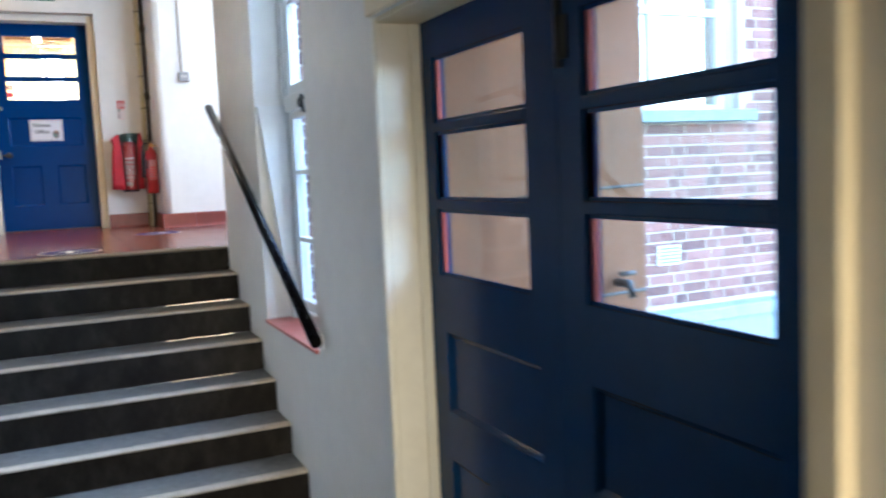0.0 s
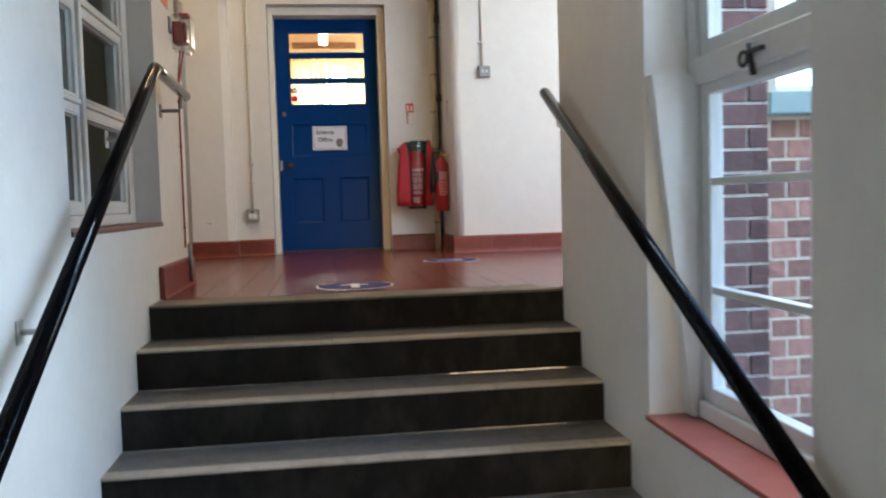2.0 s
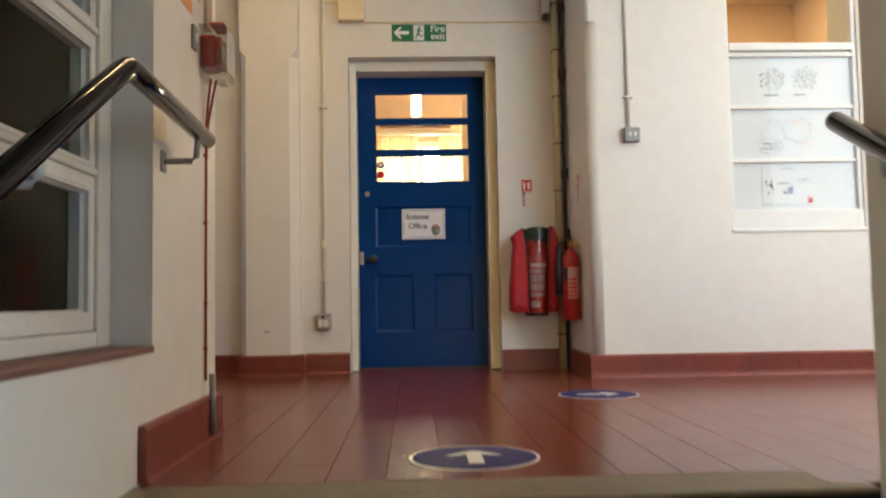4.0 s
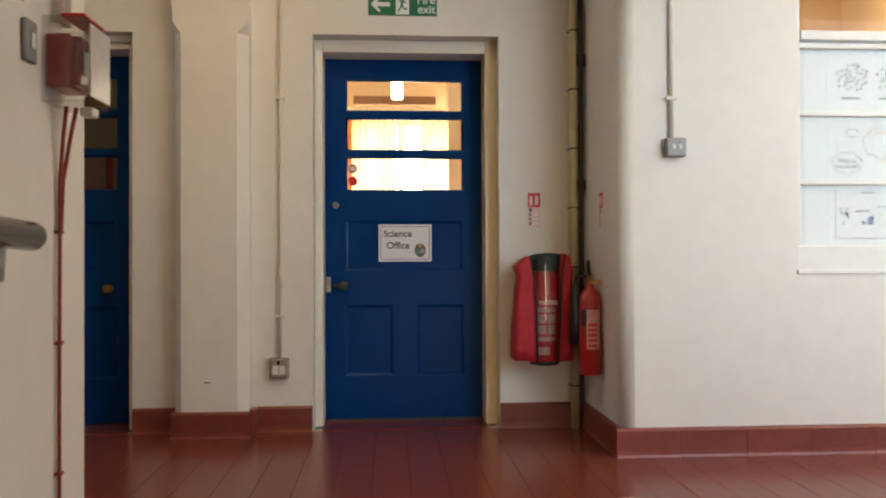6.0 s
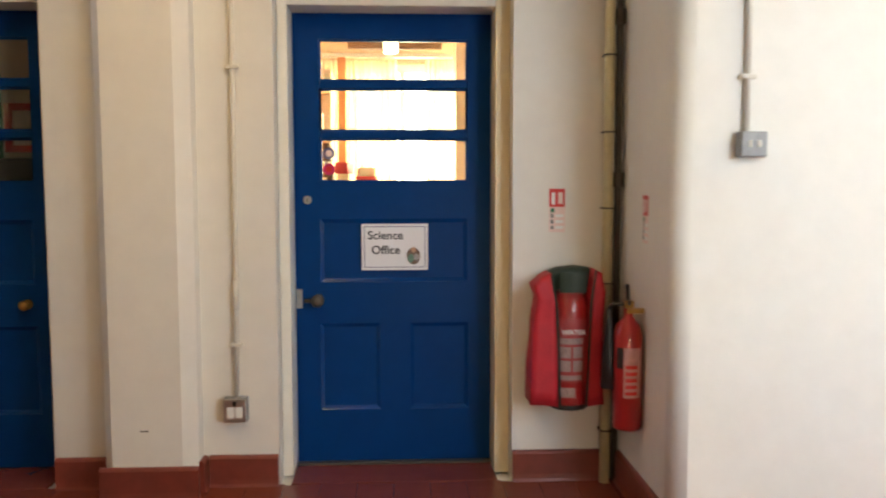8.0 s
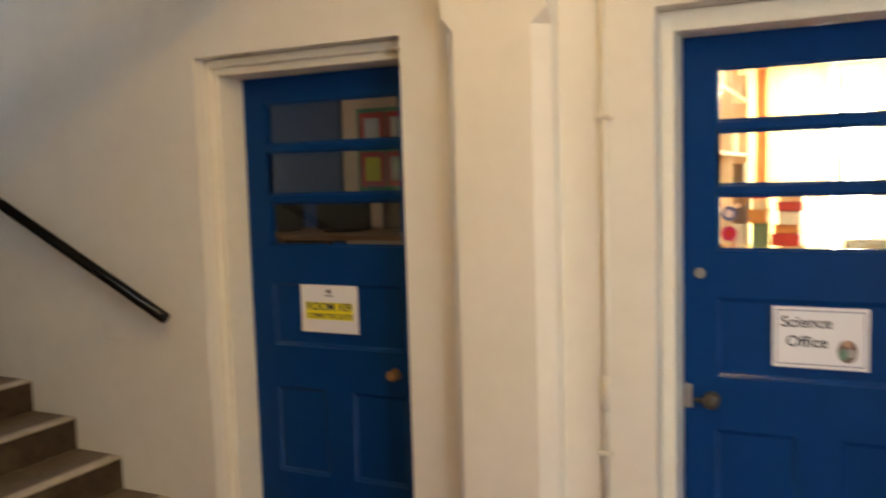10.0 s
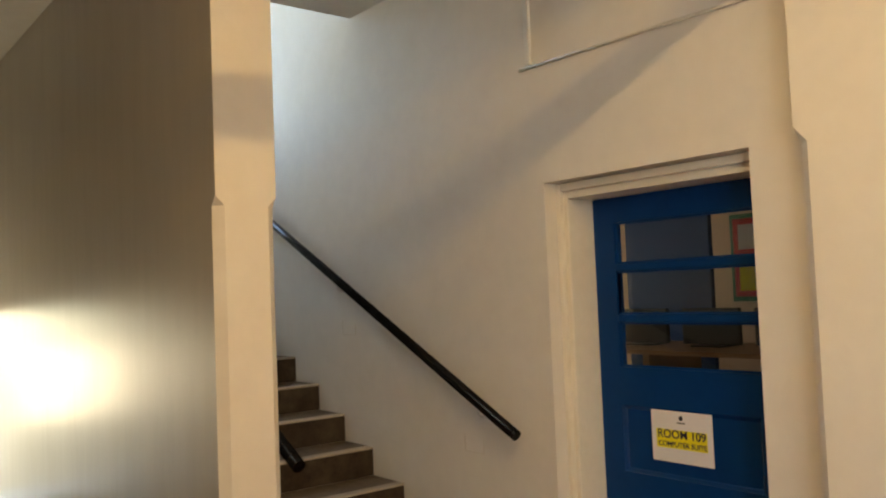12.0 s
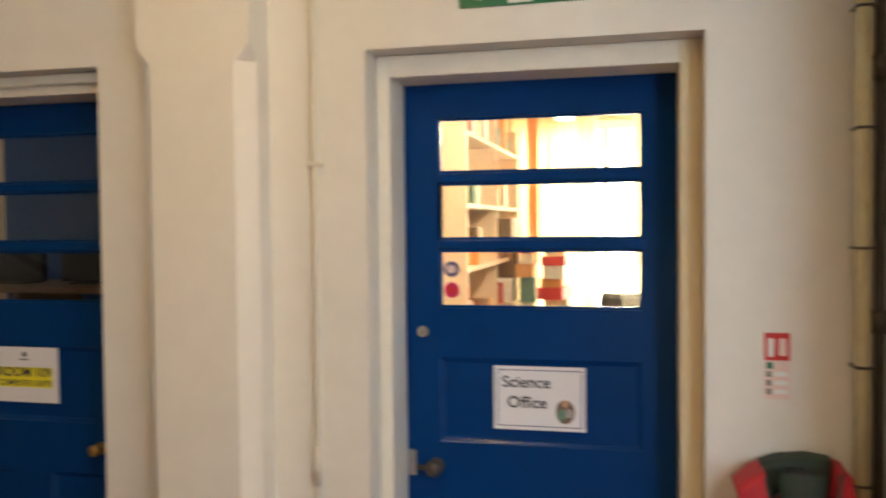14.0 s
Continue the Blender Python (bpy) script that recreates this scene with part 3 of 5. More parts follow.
FIELDS = [(0.11, 0.76, 0.82, 1.10), (0.105, 0.37, 0.245, 0.635), (0.505, 0.765, 0.245, 0.635)]
m1 = pose(-0.33, 9.6, 0)
science = school_door("door_science_office", m1, 0.863, 1.99, BLUE, "closed blue panelled door with three glazed lights", (0.112, 0.761, 1.262, 1.88), (1.685, 1.468), FIELDS)
frame_of("door_frame_science_office", pose(0, 9.56, 0), -0.376, 0.597, 2.058, 0.044, -0.12, 0.14, PALECREAM, "cream gloss painted timber door frame", 0.062, 0.067, False)
m2 = pose(-2.215, 9.6, 0)
room = school_door("door_computer_room", m2, 0.875, 1.99, BLUE, "closed blue panelled door with three glazed lights", (0.112, 0.771, 1.262, 1.88), (1.685, 1.468), FIELDS)
frame_of("door_frame_computer_room", pose(0, 9.54, 0), -2.259, -1.293, 2.058, 0.044, -0.10, 0.16, PALECREAM, "cream gloss painted timber door frame", 0.046, 0.066)

# lower double door in the east wall: local x runs along -y, the front faces -x
PANEL2 = [(0.12, 0.69, 0.72, 0.98), (0.12, 0.37, 0.14, 0.56), (0.45, 0.69, 0.14, 0.56)]
m3 = pose(1.25, 3.06, ZL, 0, 0, -90)
school_door("door_lower_leaf", m3, 0.805, 1.975, NAVY, "closed dark blue panelled leaf with three lights", (0.086, 0.654, 1.164, 1.852), (1.634, 1.390), PANEL2, edge=ORANGE_EDGE)
m4 = pose(1.25, 2.253, ZL, 0, 0, -90)
PANEL3 = [(0.12, 0.68, 0.72, 0.98), (0.12, 0.36, 0.14, 0.56), (0.44, 0.68, 0.14, 0.56)]
lower = school_door("door_lower_leaf", m4, 0.862, 1.975, NAVY, "closed dark blue panelled leaf with three lights", (0.103, 0.666, 1.170, 1.852), (1.637, 1.397), PANEL3, edge=ORANGE_EDGE)
fr = hollow("door_frame_lower", (1.1, 2.2, ZL), "cream painted moulded timber door surround", "door frame")
part("architrave", boxes((1.075, 1.098, 1.30, 1.374, ZL, 0.985), bevel=0.006), CREAM, fr)
part("architrave_bead", boxes((1.062, 1.0745, 1.30, 1.354, ZL, 0.985), bevel=0.004), CREAM, fr)
part("edge_bead", boxes((1.092, 1.118, 3.058, 3.084, ZL, 0.905), bevel=0.006), PALECREAM, fr)
part("architrave_head", boxes((1.075, 1.098, 1.3745, 3.084, 0.906, 0.985), bevel=0.006), CREAM, fr)
part("jamb", boxes((1.1185, 1.25, 3.062, 3.0775, ZL, 0.90), bevel=0.002), PALECREAM, fr)
part("stop", boxes((1.215, 1.2495, 3.046, 3.0615, ZL, 0.884), bevel=0.003), PALECREAM, fr)
part("jamb", boxes((1.10, 1.25, 1.3725, 1.390, ZL, 0.90)), CREAM, fr)
part("head", boxes((1.10, 1.25, 1.3905, 3.0615, 0.885, 0.90)), CREAM, fr)
part("bolt", tube([(1.238, 2.225, 0.64), (1.238, 2.225, 0.80)], 0.008, 8), BLACK, lower, "black iron bolt")
part("bolt_plate", boxes((1.2425, 1.2495, 2.20, 2.25, 0.66, 0.76), bevel=0.002), BLACK, lower)
# porch canopy and lining
setting("porch_canopy", boxes((1.5, 2.3, 1.0, 3.2, 1.15, 1.3)), PINKWALL, "pinkish brown rendered porch canopy", "canopy")
setting("porch_lining", boxes((1.305, 1.5, 3.05, 3.077, ZL, 0.898)), PINKWALL, "pinkish brown rendered door reveal", "wall")
# unseen wall added on the south side to cut daylight in the porch
setting("porch_side_wall", boxes((1.5, 2.3, 0.75, 1.0, -1.2, 1.3)), PINKWALL, "unseen pinkish brown wall added to shade the porch", "wall")
setting("door_threshold", boxes((-0.376, 0.597, 9.565, 9.66, 0.0, 0.011), bevel=0.003), DARKPIPE, "dark worn timber threshold under the office door", "threshold")

# ---- stair and landing things ----
def skirting(name, x0, y0, x1, y1, out, z=0.0, h=0.13, t=0.022, label="red tile skirting along the wall foot"):
    """Row of tiles from (x0, y0) to (x1, y1); out: unit vector (ox, oy) into the room."""
    sk = hollow(name, (x0, y0, z), label, "skirting")
    length = math.hypot(x1 - x0, y1 - y0)
    n = max(1, round(length / 0.30))
    ux, uy = (x1 - x0) / length, (y1 - y0) / length
    for i in range(n):
        a, b = length * i / n + 0.001, length * (i + 1) / n - 0.001
        bm = bmesh.new()
        prof = ((0, 0), (t + 0.008, 0), (t + 0.002, 0.012), (t, 0.03), (t, h - 0.012), (t - 0.006, h - 0.002), (t - 0.012, h), (0, h))
        ends = [[bm.verts.new((x0 + ux * s + out[0] * d, y0 + uy * s + out[1] * d, z + zz)) for d, zz in prof] for s in (a, b)]
        bm.faces.new(ends[0])
        bm.faces.new(ends[1][::-1])
        for k in range(len(prof)):
            j = (k + 1) % len(prof)
            bm.faces.new((ends[0][k], ends[1][k], ends[1][j], ends[0][j]))
        bmesh.ops.recalc_face_normals(bm, faces=bm.faces[:])
        part("skirting_tile", bm, SKIRT, sk)
    return sk


skirting("skirting_north", -2.52, 9.345, -2.262, 9.345, (0, -1))
skirting("skirting_north", -1.29, 9.345, -1.052, 9.345, (0, -1))
skirting("skirting_pillar", -1.05, 9.345, -1.05, 9.26, (-1, 0))
skirting("skirting_pillar", -1.066, 9.212, -0.674, 9.212, (0, -1))
skirting("skirting_pillar", -0.69, 9.345, -0.69, 9.26, (1, 0))
skirting("skirting_north", -0.664, 9.345, -0.379, 9.345, (0, -1))
skirting("skirting_north", 0.60, 9.345, 0.985, 9.345, (0, -1))
skirting("skirting_pier", 1.055, 9.32, 1.055, 8.665, (-1, 0))
skirting("skirting_classroom", 1.026, 8.66, 7.29, 8.66, (0, -1))
skirting("skirting_corridor", 7.29, NY0, 1.12, NY0, (0, 1))
skirting("skirting_west", -0.675, 6.09, -0.675, 6.945, (1, 0), h=0.145)
skirting("skirting_west", -0.655, 6.92, -0.975, 6.92, (0, 1), h=0.145)


def bracket(parent, x, y, z, wall_x, drop=0.07, mat=IRON):
    """Cranked iron bracket from a wall at wall_x to the underside of a rail."""
    s = 1 if x > wall_x else -1
    part("bracket", tube([(wall_x, y, z - drop), (x - s * 0.018, y, z - drop), (x - s * 0.004, y, z - drop + 0.012), (x, y, z - 0.02)], 0.008, 10), mat, parent, "cranked painted iron bracket")
    part("bracket_plate", boxes((min(wall_x, wall_x + s * 0.006), max(wall_x, wall_x + s * 0.006), y - 0.022, y + 0.022, z - drop - 0.03, z - drop + 0.03), bevel=0.002), mat, parent)


def bracket_n(parent, x, z, y, wall_y, drop=0.06, mat=IRON):
    s = 1 if y > wall_y else -1
    part("bracket", tube([(x, wall_y, z - drop), (x, y - s * 0.015, z - drop), (x, y - s * 0.004, z - drop + 0.01), (x, y, z - 0.02)], 0.008, 10), mat, parent, "cranked painted iron bracket")
    part("bracket_plate", boxes((x - 0.02, x + 0.02, min(wall_y, wall_y + s * 0.005), max(wall_y, wall_y + s * 0.005), z - drop - 0.028, z - drop + 0.028), bevel=0.002), mat, parent)


def rail_end(parent, a, b, r, mat, label=""):
    part("end_cap", tube([a, b], r, 16), mat, parent, label)


rr = thing("handrail", (1.04, 3.757, -0.255), "black gloss tubular handrail on the cream wall", "handrail", "stair handrails")
part("tube", tube([(1.04, 5.862, 0.86), (1.043, 5.1, 0.46), (1.047, 3.757, -0.255)], 0.0245, 18), RAIL, rr)
rail_end(rr, (1.04, 5.862, 0.86), (1.04, 5.870, 0.865), 0.0225, BLACK)
for y in (5.68, 4.98, 3.86):
    bracket(rr, 1.043, y, 0.86 - (5.862 - y) * 0.53, 1.10)
rl = thing("handrail", (-0.576, 3.5, -0.36), "black gloss tubular handrail with a level end", "handrail", "stair handrails")
part("tube", tube([(-0.578, 3.55, -0.326), (-0.576, 5.675, 0.943), (-0.576, 5.705, 0.956), (-0.576, 5.745, 0.960), (-0.576, 6.40, 0.936)], 0.0245, 18), RAIL, rl)
rail_end(rl, (-0.576, 6.40, 0.936), (-0.576, 6.407, 0.9357), 0.0225, BLACK)
bracket(rl, -0.576, 6.29, 0.940, -0.675, 0.085, GALV)
for y, z in ((5.3, 0.719), (4.4, 0.182), (3.75, -0.207)):
    bracket(rl, -0.576, y, z, -0.675)
ru = thing("handrail", (-2.42, 9.27, 0.97), "black tubular handrail climbing beside the upper flight", "handrail", "stair handrails")
part("tube", tube([(-2.42, 9.27, 0.978), (-6.0, 9.27, 2.79)], 0.0245, 18), RAIL, ru)
for x in (-2.66, -3.85, -5.0):
    bracket_n(ru, x, 0.978 - (x + 2.42) * 0.506, 9.27, 9.345)
rs = thing("handrail", (-2.37, 8.19, 1.02), "black tubular handrail on the spine wall", "handrail", "stair handrails")
part("tube", tube([(-2.365, 8.185, 1.028), (-5.9, 8.185, 2.85)], 0.0245, 18), RAIL, rs)
for x in (-2.7, -4.2):
    bracket_n(rs, x, 1.028 - (x + 2.365) * 0.515, 8.185, 8.11)
rd = thing("handrail", (-2.36, 7.81, 0.94), "black tubular handrail with a red end going down", "handrail", "stair handrails")
part("tube", tube([(-2.36, 7.805, 0.955), (-5.6, 7.805, -0.78)], 0.0245, 18), RAIL, rd)
rail_end(rd, (-2.36, 7.805, 0.955), (-2.345, 7.805, 0.963), 0.0250, REDTIP, "red plastic end cap")
for x in (-2.55, -3.9):
    bracket_n(rd, x, 0.955 + (x + 2.36) * 0.535, 7.805, 7.89)

# right-hand stair window
w1 = hollow("window_stair", (1.27, 4.38, -0.335), "white painted timber window with red tile sill", "window")
part("sill", boxes((1.085, 1.26, 3.917, 4.848, -0.3345, -0.318), bevel=0.003), SILL, w1, "worn red tile sill")
part("frame_stile", boxes((1.245, 1.33, 4.79, 4.849, -0.318, 2.2), bevel=0.004), WHITE, w1)
part("frame_stile", boxes((1.245, 1.33, 3.916, 3.975, -0.318, 2.2), bevel=0.004), WHITE, w1)
part("bottom_rail", boxes((1.24, 1.33, 3.976, 4.789, -0.317, -0.262), bevel=0.006), WHITE, w1)
part("transom", boxes((1.238, 1.33, 3.976, 4.789, 0.742, 0.826), bevel=0.006), WHITE, w1)
for z0, z1, bars in ((-0.262, 0.742, (0.437, 0.097)), (0.826, 2.2, (1.28, 1.74))):
    part("sash_stile", boxes((1.258, 1.305, 4.728, 4.788, z0, z1), bevel=0.004), WHITE, w1)
    part("sash_stile", boxes((1.258, 1.305, 3.977, 4.035, z0, z1), bevel=0.004), WHITE, w1)
    part("sash_rail", boxes((1.258, 1.305, 4.036, 4.727, z0, z0 + 0.05), bevel=0.004), WHITE, w1)
    part("sash_rail", boxes((1.258, 1.305, 4.036, 4.727, z1 - 0.035, z1), bevel=0.004), WHITE, w1)
    for b in bars:
        part("glazing_bar", boxes((1.262, 1.298, 4.036, 4.727, b - 0.012, b + 0.012), bevel=0.004), WHITE, w1)
    levels = [z0 + 0.05] + [v for b in sorted(bars) for v in (b - 0.012, b + 0.012)] + [z1 - 0.035]
    for lo_z, hi_z in zip(levels[::2], levels[1::2]):
        glazed(part("pane", boxes((1.279, 1.283, 4.036, 4.727, lo_z, hi_z)), GLASS, w1))
latch = part("latch", tube([(1.232, 4.40, 0.715), (1.222, 4.40, 0.76), (1.222, 4.40, 0.80)], 0.009, 10), BLACK, w1, "black iron window latch")
part("latch_ring", tube([(1.222 - 0.0, 4.44 + 0.02 * math.cos(a), 0.765 + 0.02 * math.sin(a)) for a in [i * math.pi / 6 for i in range(13)]], 0.005, 8), BLACK, latch)
part("latch_lever", boxes((1.216, 1.228, 4.33, 4.42, 0.772, 0.784), bevel=0.002), BLACK, latch)
bm = bmesh.new()
tri = [(1.101, 0.778), (1.244, 0.778), (1.244, -0.318), (1.225, -0.318)]
fa, fb = [bm.verts.new((x, 4.79, z)) for x, z in tri], [bm.verts.new((x, 4.8485, z)) for x, z in tri]
bm.faces.new(fa), bm.faces.new(fb[::-1])
for i in range(4):
    bm.faces.new((fa[i], fb[i], fb[(i + 1) % 4], fa[(i + 1) % 4]))
bmesh.ops.recalc_face_normals(bm, faces=bm.faces[:])
tagged(part("reveal_board", bm, WHITE), "white painted board leaning in the window reveal", "board")

pp = bmesh.new()
f_ = [pp.verts.new((-0.6738, 6.20 + y, 0.905 + z)) for y, z in ((0, 0.03), (0.02, 0), (0.09, 0.005), (0.125, 0.03), (0.12, 0.075), (0.07, 0.09), (0.015, 0.08))]
pp.faces.new(f_)
g_ = bmesh.ops.extrude_face_region(pp, geom=pp.faces[:])
bmesh.ops.translate(pp, verts=[v for v in g_["geom"] if isinstance(v, bmesh.types.BMVert)], vec=(-0.0012, 0, 0))
bmesh.ops.recalc_face_normals(pp, faces=pp.faces[:])
tagged(part("plaster_patch", pp, CREAM), "worn cream patch on the plaster behind the rail", "patch")

# inner window in the west wall
w2 = hollow("window_inner", (-0.8, 5.5, 0.325), "white painted inner window with six lights", "window")
part("sill", boxes((-0.785, -0.668, 4.861, 6.205, 0.3255, 0.343), bevel=0.004), material("dusty_red_sill", (0.22, 0.10, 0.08), 0.6, grain=0.3, bump=0.1), w2, "dusty dark red sill")
part("frame_stile", boxes((-0.87, -0.785, 6.114, 6.205, 0.343, 2.2), bevel=0.005), WHITE, w2)
part("frame_stile", boxes((-0.87, -0.785, 4.861, 4.93, 0.343, 2.2), bevel=0.005), WHITE, w2)
part("mullion", boxes((-0.87, -0.780, 5.450, 5.484, 0.343, 2.2), bevel=0.006), WHITE, w2)
for y0, y1 in ((4.931, 5.449), (5.485, 6.113)):
    part("bottom_rail", boxes((-0.87, -0.786, y0, y1, 0.344, 0.386), bevel=0.005), WHITE, w2)
    for z0, z1, foot in ((0.390, 0.784, 0.046), (0.809, 1.157, 0.012), (1.183, 2.19, 0.012)):
        lo_y, hi_y = y0 + 0.004, y1 - 0.004
        sash = part("sash", wall_grid("y", lo_y, hi_y, -0.845, -0.795, z0, z1, [(lo_y + 0.040, hi_y - 0.036, z0 + foot, z1 - 0.04)]), WHITE, w2)
        slope = bmesh.new()
        ring = [[slope.verts.new((x, y, z)) for y, z in ((lo_y + 0.040 - e, z0 + foot - e), (hi_y - 0.036 + e, z0 + foot - e), (hi_y - 0.036 + e, z1 - 0.04 + e), (lo_y + 0.040 - e, z1 - 0.04 + e))]
                for e, x in ((0.008, -0.7935), (-0.006, -0.816))]
        for i in range(4):
            slope.faces.new((ring[0][i], ring[0][(i + 1) % 4], ring[1][(i + 1) % 4], ring[1][i]))
        bmesh.ops.recalc_face_normals(slope, faces=slope.faces[:])
        part("putty_bead", slope, WHITE, sash)
        glazed(part("pane", boxes((-0.826, -0.822, lo_y + 0.040, hi_y - 0.036, z0 + foot, z1 - 0.04)), GLASS, sash))
    for z in (0.787, 1.160):
        part("transom", boxes((-0.87, -0.788, y0, y1, z, z + 0.019), bevel=0.004), WHITE, w2)
# things in the dim room
cur = bmesh.new()
pts = [(-1.02 + 0.022 * math.sin(i * 0.75), 5.05 + i * 0.0125) for i in range(64)]
for (xa, ya), (xb, yb) in zip(pts, pts[1:]):
    cur.faces.new([cur.verts.new(v) for v in ((xa, ya, 0.90), (xb, yb, 0.90), (xb, yb, 2.3), (xa, ya, 2.3))])
bmesh.ops.remove_doubles(cur, verts=cur.verts[:], dist=1e-4)
bmesh.ops.solidify(cur, geom=cur.faces[:], thickness=0.004)
tagged(part("curtain", cur, GREENCLOTH), "grey-green pleated curtain behind the inner window", "curtain")

# fire alarm call point in its clear cover
al = thing("fire_alarm_call_point", (-0.675, 6.75, 1.21), "red call point under a clear plastic cover", "fire alarm")
part("back_box", boxes((-0.674, -0.625, 6.70, 6.80, 1.245, 1.355), bevel=0.006), REDPAINT, al)
part("front_plate", boxes((-0.6245, -0.606, 6.706, 6.794, 1.25, 1.35), bevel=0.004), REDPAINT, al)
part("break_glass", boxes((-0.6055, -0.6035, 6.724, 6.776, 1.272, 1.322)), SIGNWHITE, al, "white break-glass panel")
cov = part("cover", wall_grid("x", -0.674, -0.585, 6.682, 6.686, 1.212, 1.385, []), CLEAR, al, "clear plastic lift cover")
for q in ((-0.674, -0.585, 6.814, 6.818, 1.212, 1.385), (-0.589, -0.585, 6.686, 6.814, 1.212, 1.385), (-0.674, -0.589, 6.686, 6.814, 1.381, 1.385), (-0.674, -0.589, 6.686, 6.814, 1.212, 1.216)):
    glazed(part("cover_side", boxes(q), CLEAR, cov))
glazed(cov)
part("cover_front", boxes((-0.5848, -0.5800, 6.690, 6.806, 1.225, 1.372), bevel=0.002), COVERGLARE, cov, "clear plastic front of the cover, pale reflection painted in")
part("cover_label", boxes((-0.640, -0.592, 6.690, 6.806, 1.3855, 1.392), bevel=0.002), SIGNRED, cov, "red printed strip")
part("cover_lamp", boxes((-0.620, -0.592, 6.735, 6.775, 1.192, 1.2115), bevel=0.005), CONDUIT, al)
ca = thing("alarm_cable", (-0.66, 6.76, 0.0), "red fire cable running down the wall", "cable")
part("cable", tube([(-0.645, 6.735, 1.212), (-0.655, 6.745, 1.15), (-0.665, 6.753, 1.06), (-0.667, 6.755, 0.6), (-0.667, 6.755, 0.2)], 0.0045, 8), REDCABLE, ca)
part("cable", tube([(-0.632, 6.755, 1.212), (-0.645, 6.757, 1.15), (-0.662, 6.762, 1.06), (-0.667, 6.764, 0.95)], 0.0045, 8), REDCABLE, ca)
part("sleeve", tube([(-0.645, 6.755, 0.22), (-0.643, 6.755, 0.02)], 0.011, 10), GALV, ca, "grey steel sleeve")
for z in (0.95, 0.72, 0.45, 0.30):
    part("clip", boxes((-0.674, -0.660, 6.745, 6.765, z, z + 0.008), bevel=0.002), REDCABLE, ca)
cu2 = thing("alarm_conduit", (-0.66, 6.75, 1.4), "cream conduits rising from the call point", "conduit")
for y in (6.74, 6.775):
    part("conduit", tube([(-0.66, y, 1.3855), (-0.66, y, 3.2)], 0.010, 10), CONDUIT, cu2)
tagged(part("paper_notice", boxes((-0.6745, -0.673, 6.43, 6.60, 1.385, 1.62)), ORANGEPAPER), "orange paper notice on the wall", "notice")
tagged(part("paper_notice", boxes((-0.6745, -0.673, 6.615, 6.70, 1.46, 1.62)), ORANGEPAPER), "orange paper notice on the wall", "notice")
ls = thing("light_switch", (-0.675, 6.615, 1.31), "small grey metal switch on the wall", "switch")
part("plate", boxes((-0.6745, -0.664, 6.59, 6.64, 1.275, 1.355), bevel=0.003), GALV, ls)
part("rocker", boxes((-0.6638, -0.659, 6.608, 6.622, 1.30, 1.33), bevel=0.002), SIGNWHITE, ls)


# ---- north wall things ----
def conduit_run(name, pts, label, r=0.0105, clips=(), mat=CONDUIT):
    c = thing(name, pts[-1], label, "conduit")
    part("conduit", tube(pts, r, 12), mat, c)
    for x, y, z in clips:
        cl = boxes((x - 0.026, x + 0.026, y - r - 0.004, y + 0.011, z - 0.007, z + 0.007), bevel=0.002)
        part("saddle_clip", cl, mat, c)
    return c


conduit_run("conduit", [(-0.537, 9.333, 3.2), (-0.537, 9.333, 0.83), (-0.541, 9.333, 0.80), (-0.545, 9.333, 0.38)], "cream painted conduit down to a socket", clips=((-0.537, 9.333, 1.723), (-0.543, 9.333, 0.595), (-0.537, 9.333, 2.6)))
tagged(part("conduit_joint", tube([(-0.539, 9.331, 0.86), (-0.541, 9.331, 0.74)], 0.0135, 12), CONDUIT), "cream painted conduit coupling", "conduit")
so = thing("socket", (-0.547, 9.345, 0.275), "metal-clad double socket low on the wall", "socket")
part("back_box", boxes((-0.596, -0.498, 9.300, 9.3445, 0.278, 0.381), bevel=0.006), GALV, so)
part("face_plate", boxes((-0.592, -0.502, 9.292, 9.2995, 0.282, 0.377), bevel=0.003), STEEL, so)
part("insert", boxes((-0.578, -0.55, 9.2895, 9.2918, 0.30, 0.345)), SIGNWHITE, so)
part("insert", boxes((-0.543, -0.516, 9.2895, 9.2918, 0.30, 0.345)), SIGNWHITE, so)
part("rocker", boxes((-0.555, -0.54, 9.286, 9.2893, 0.35, 0.37), bevel=0.001), BLACK, so)
conduit_run("conduit", [(1.285, 8.648, 3.2), (1.285, 8.648, 1.42)], "cream painted conduit down to a switch", clips=((1.285, 8.648, 1.607), (1.285, 8.648, 2.5)))
sw = thing("light_switch", (1.297, 8.66, 1.34), "metal-clad double light switch", "switch")
part("back_box", boxes((1.252, 1.342, 8.615, 8.6595, 1.342, 1.426), bevel=0.005), GALV, sw)
part("face_plate", boxes((1.254, 1.340, 8.607, 8.6145, 1.344, 1.424), bevel=0.003), GALV, sw)
for x in (1.282, 1.312):
    part("rocker", boxes((x - 0.007, x + 0.007, 8.602, 8.6068, 1.374, 1.396), bevel=0.002), CONDUIT, sw)

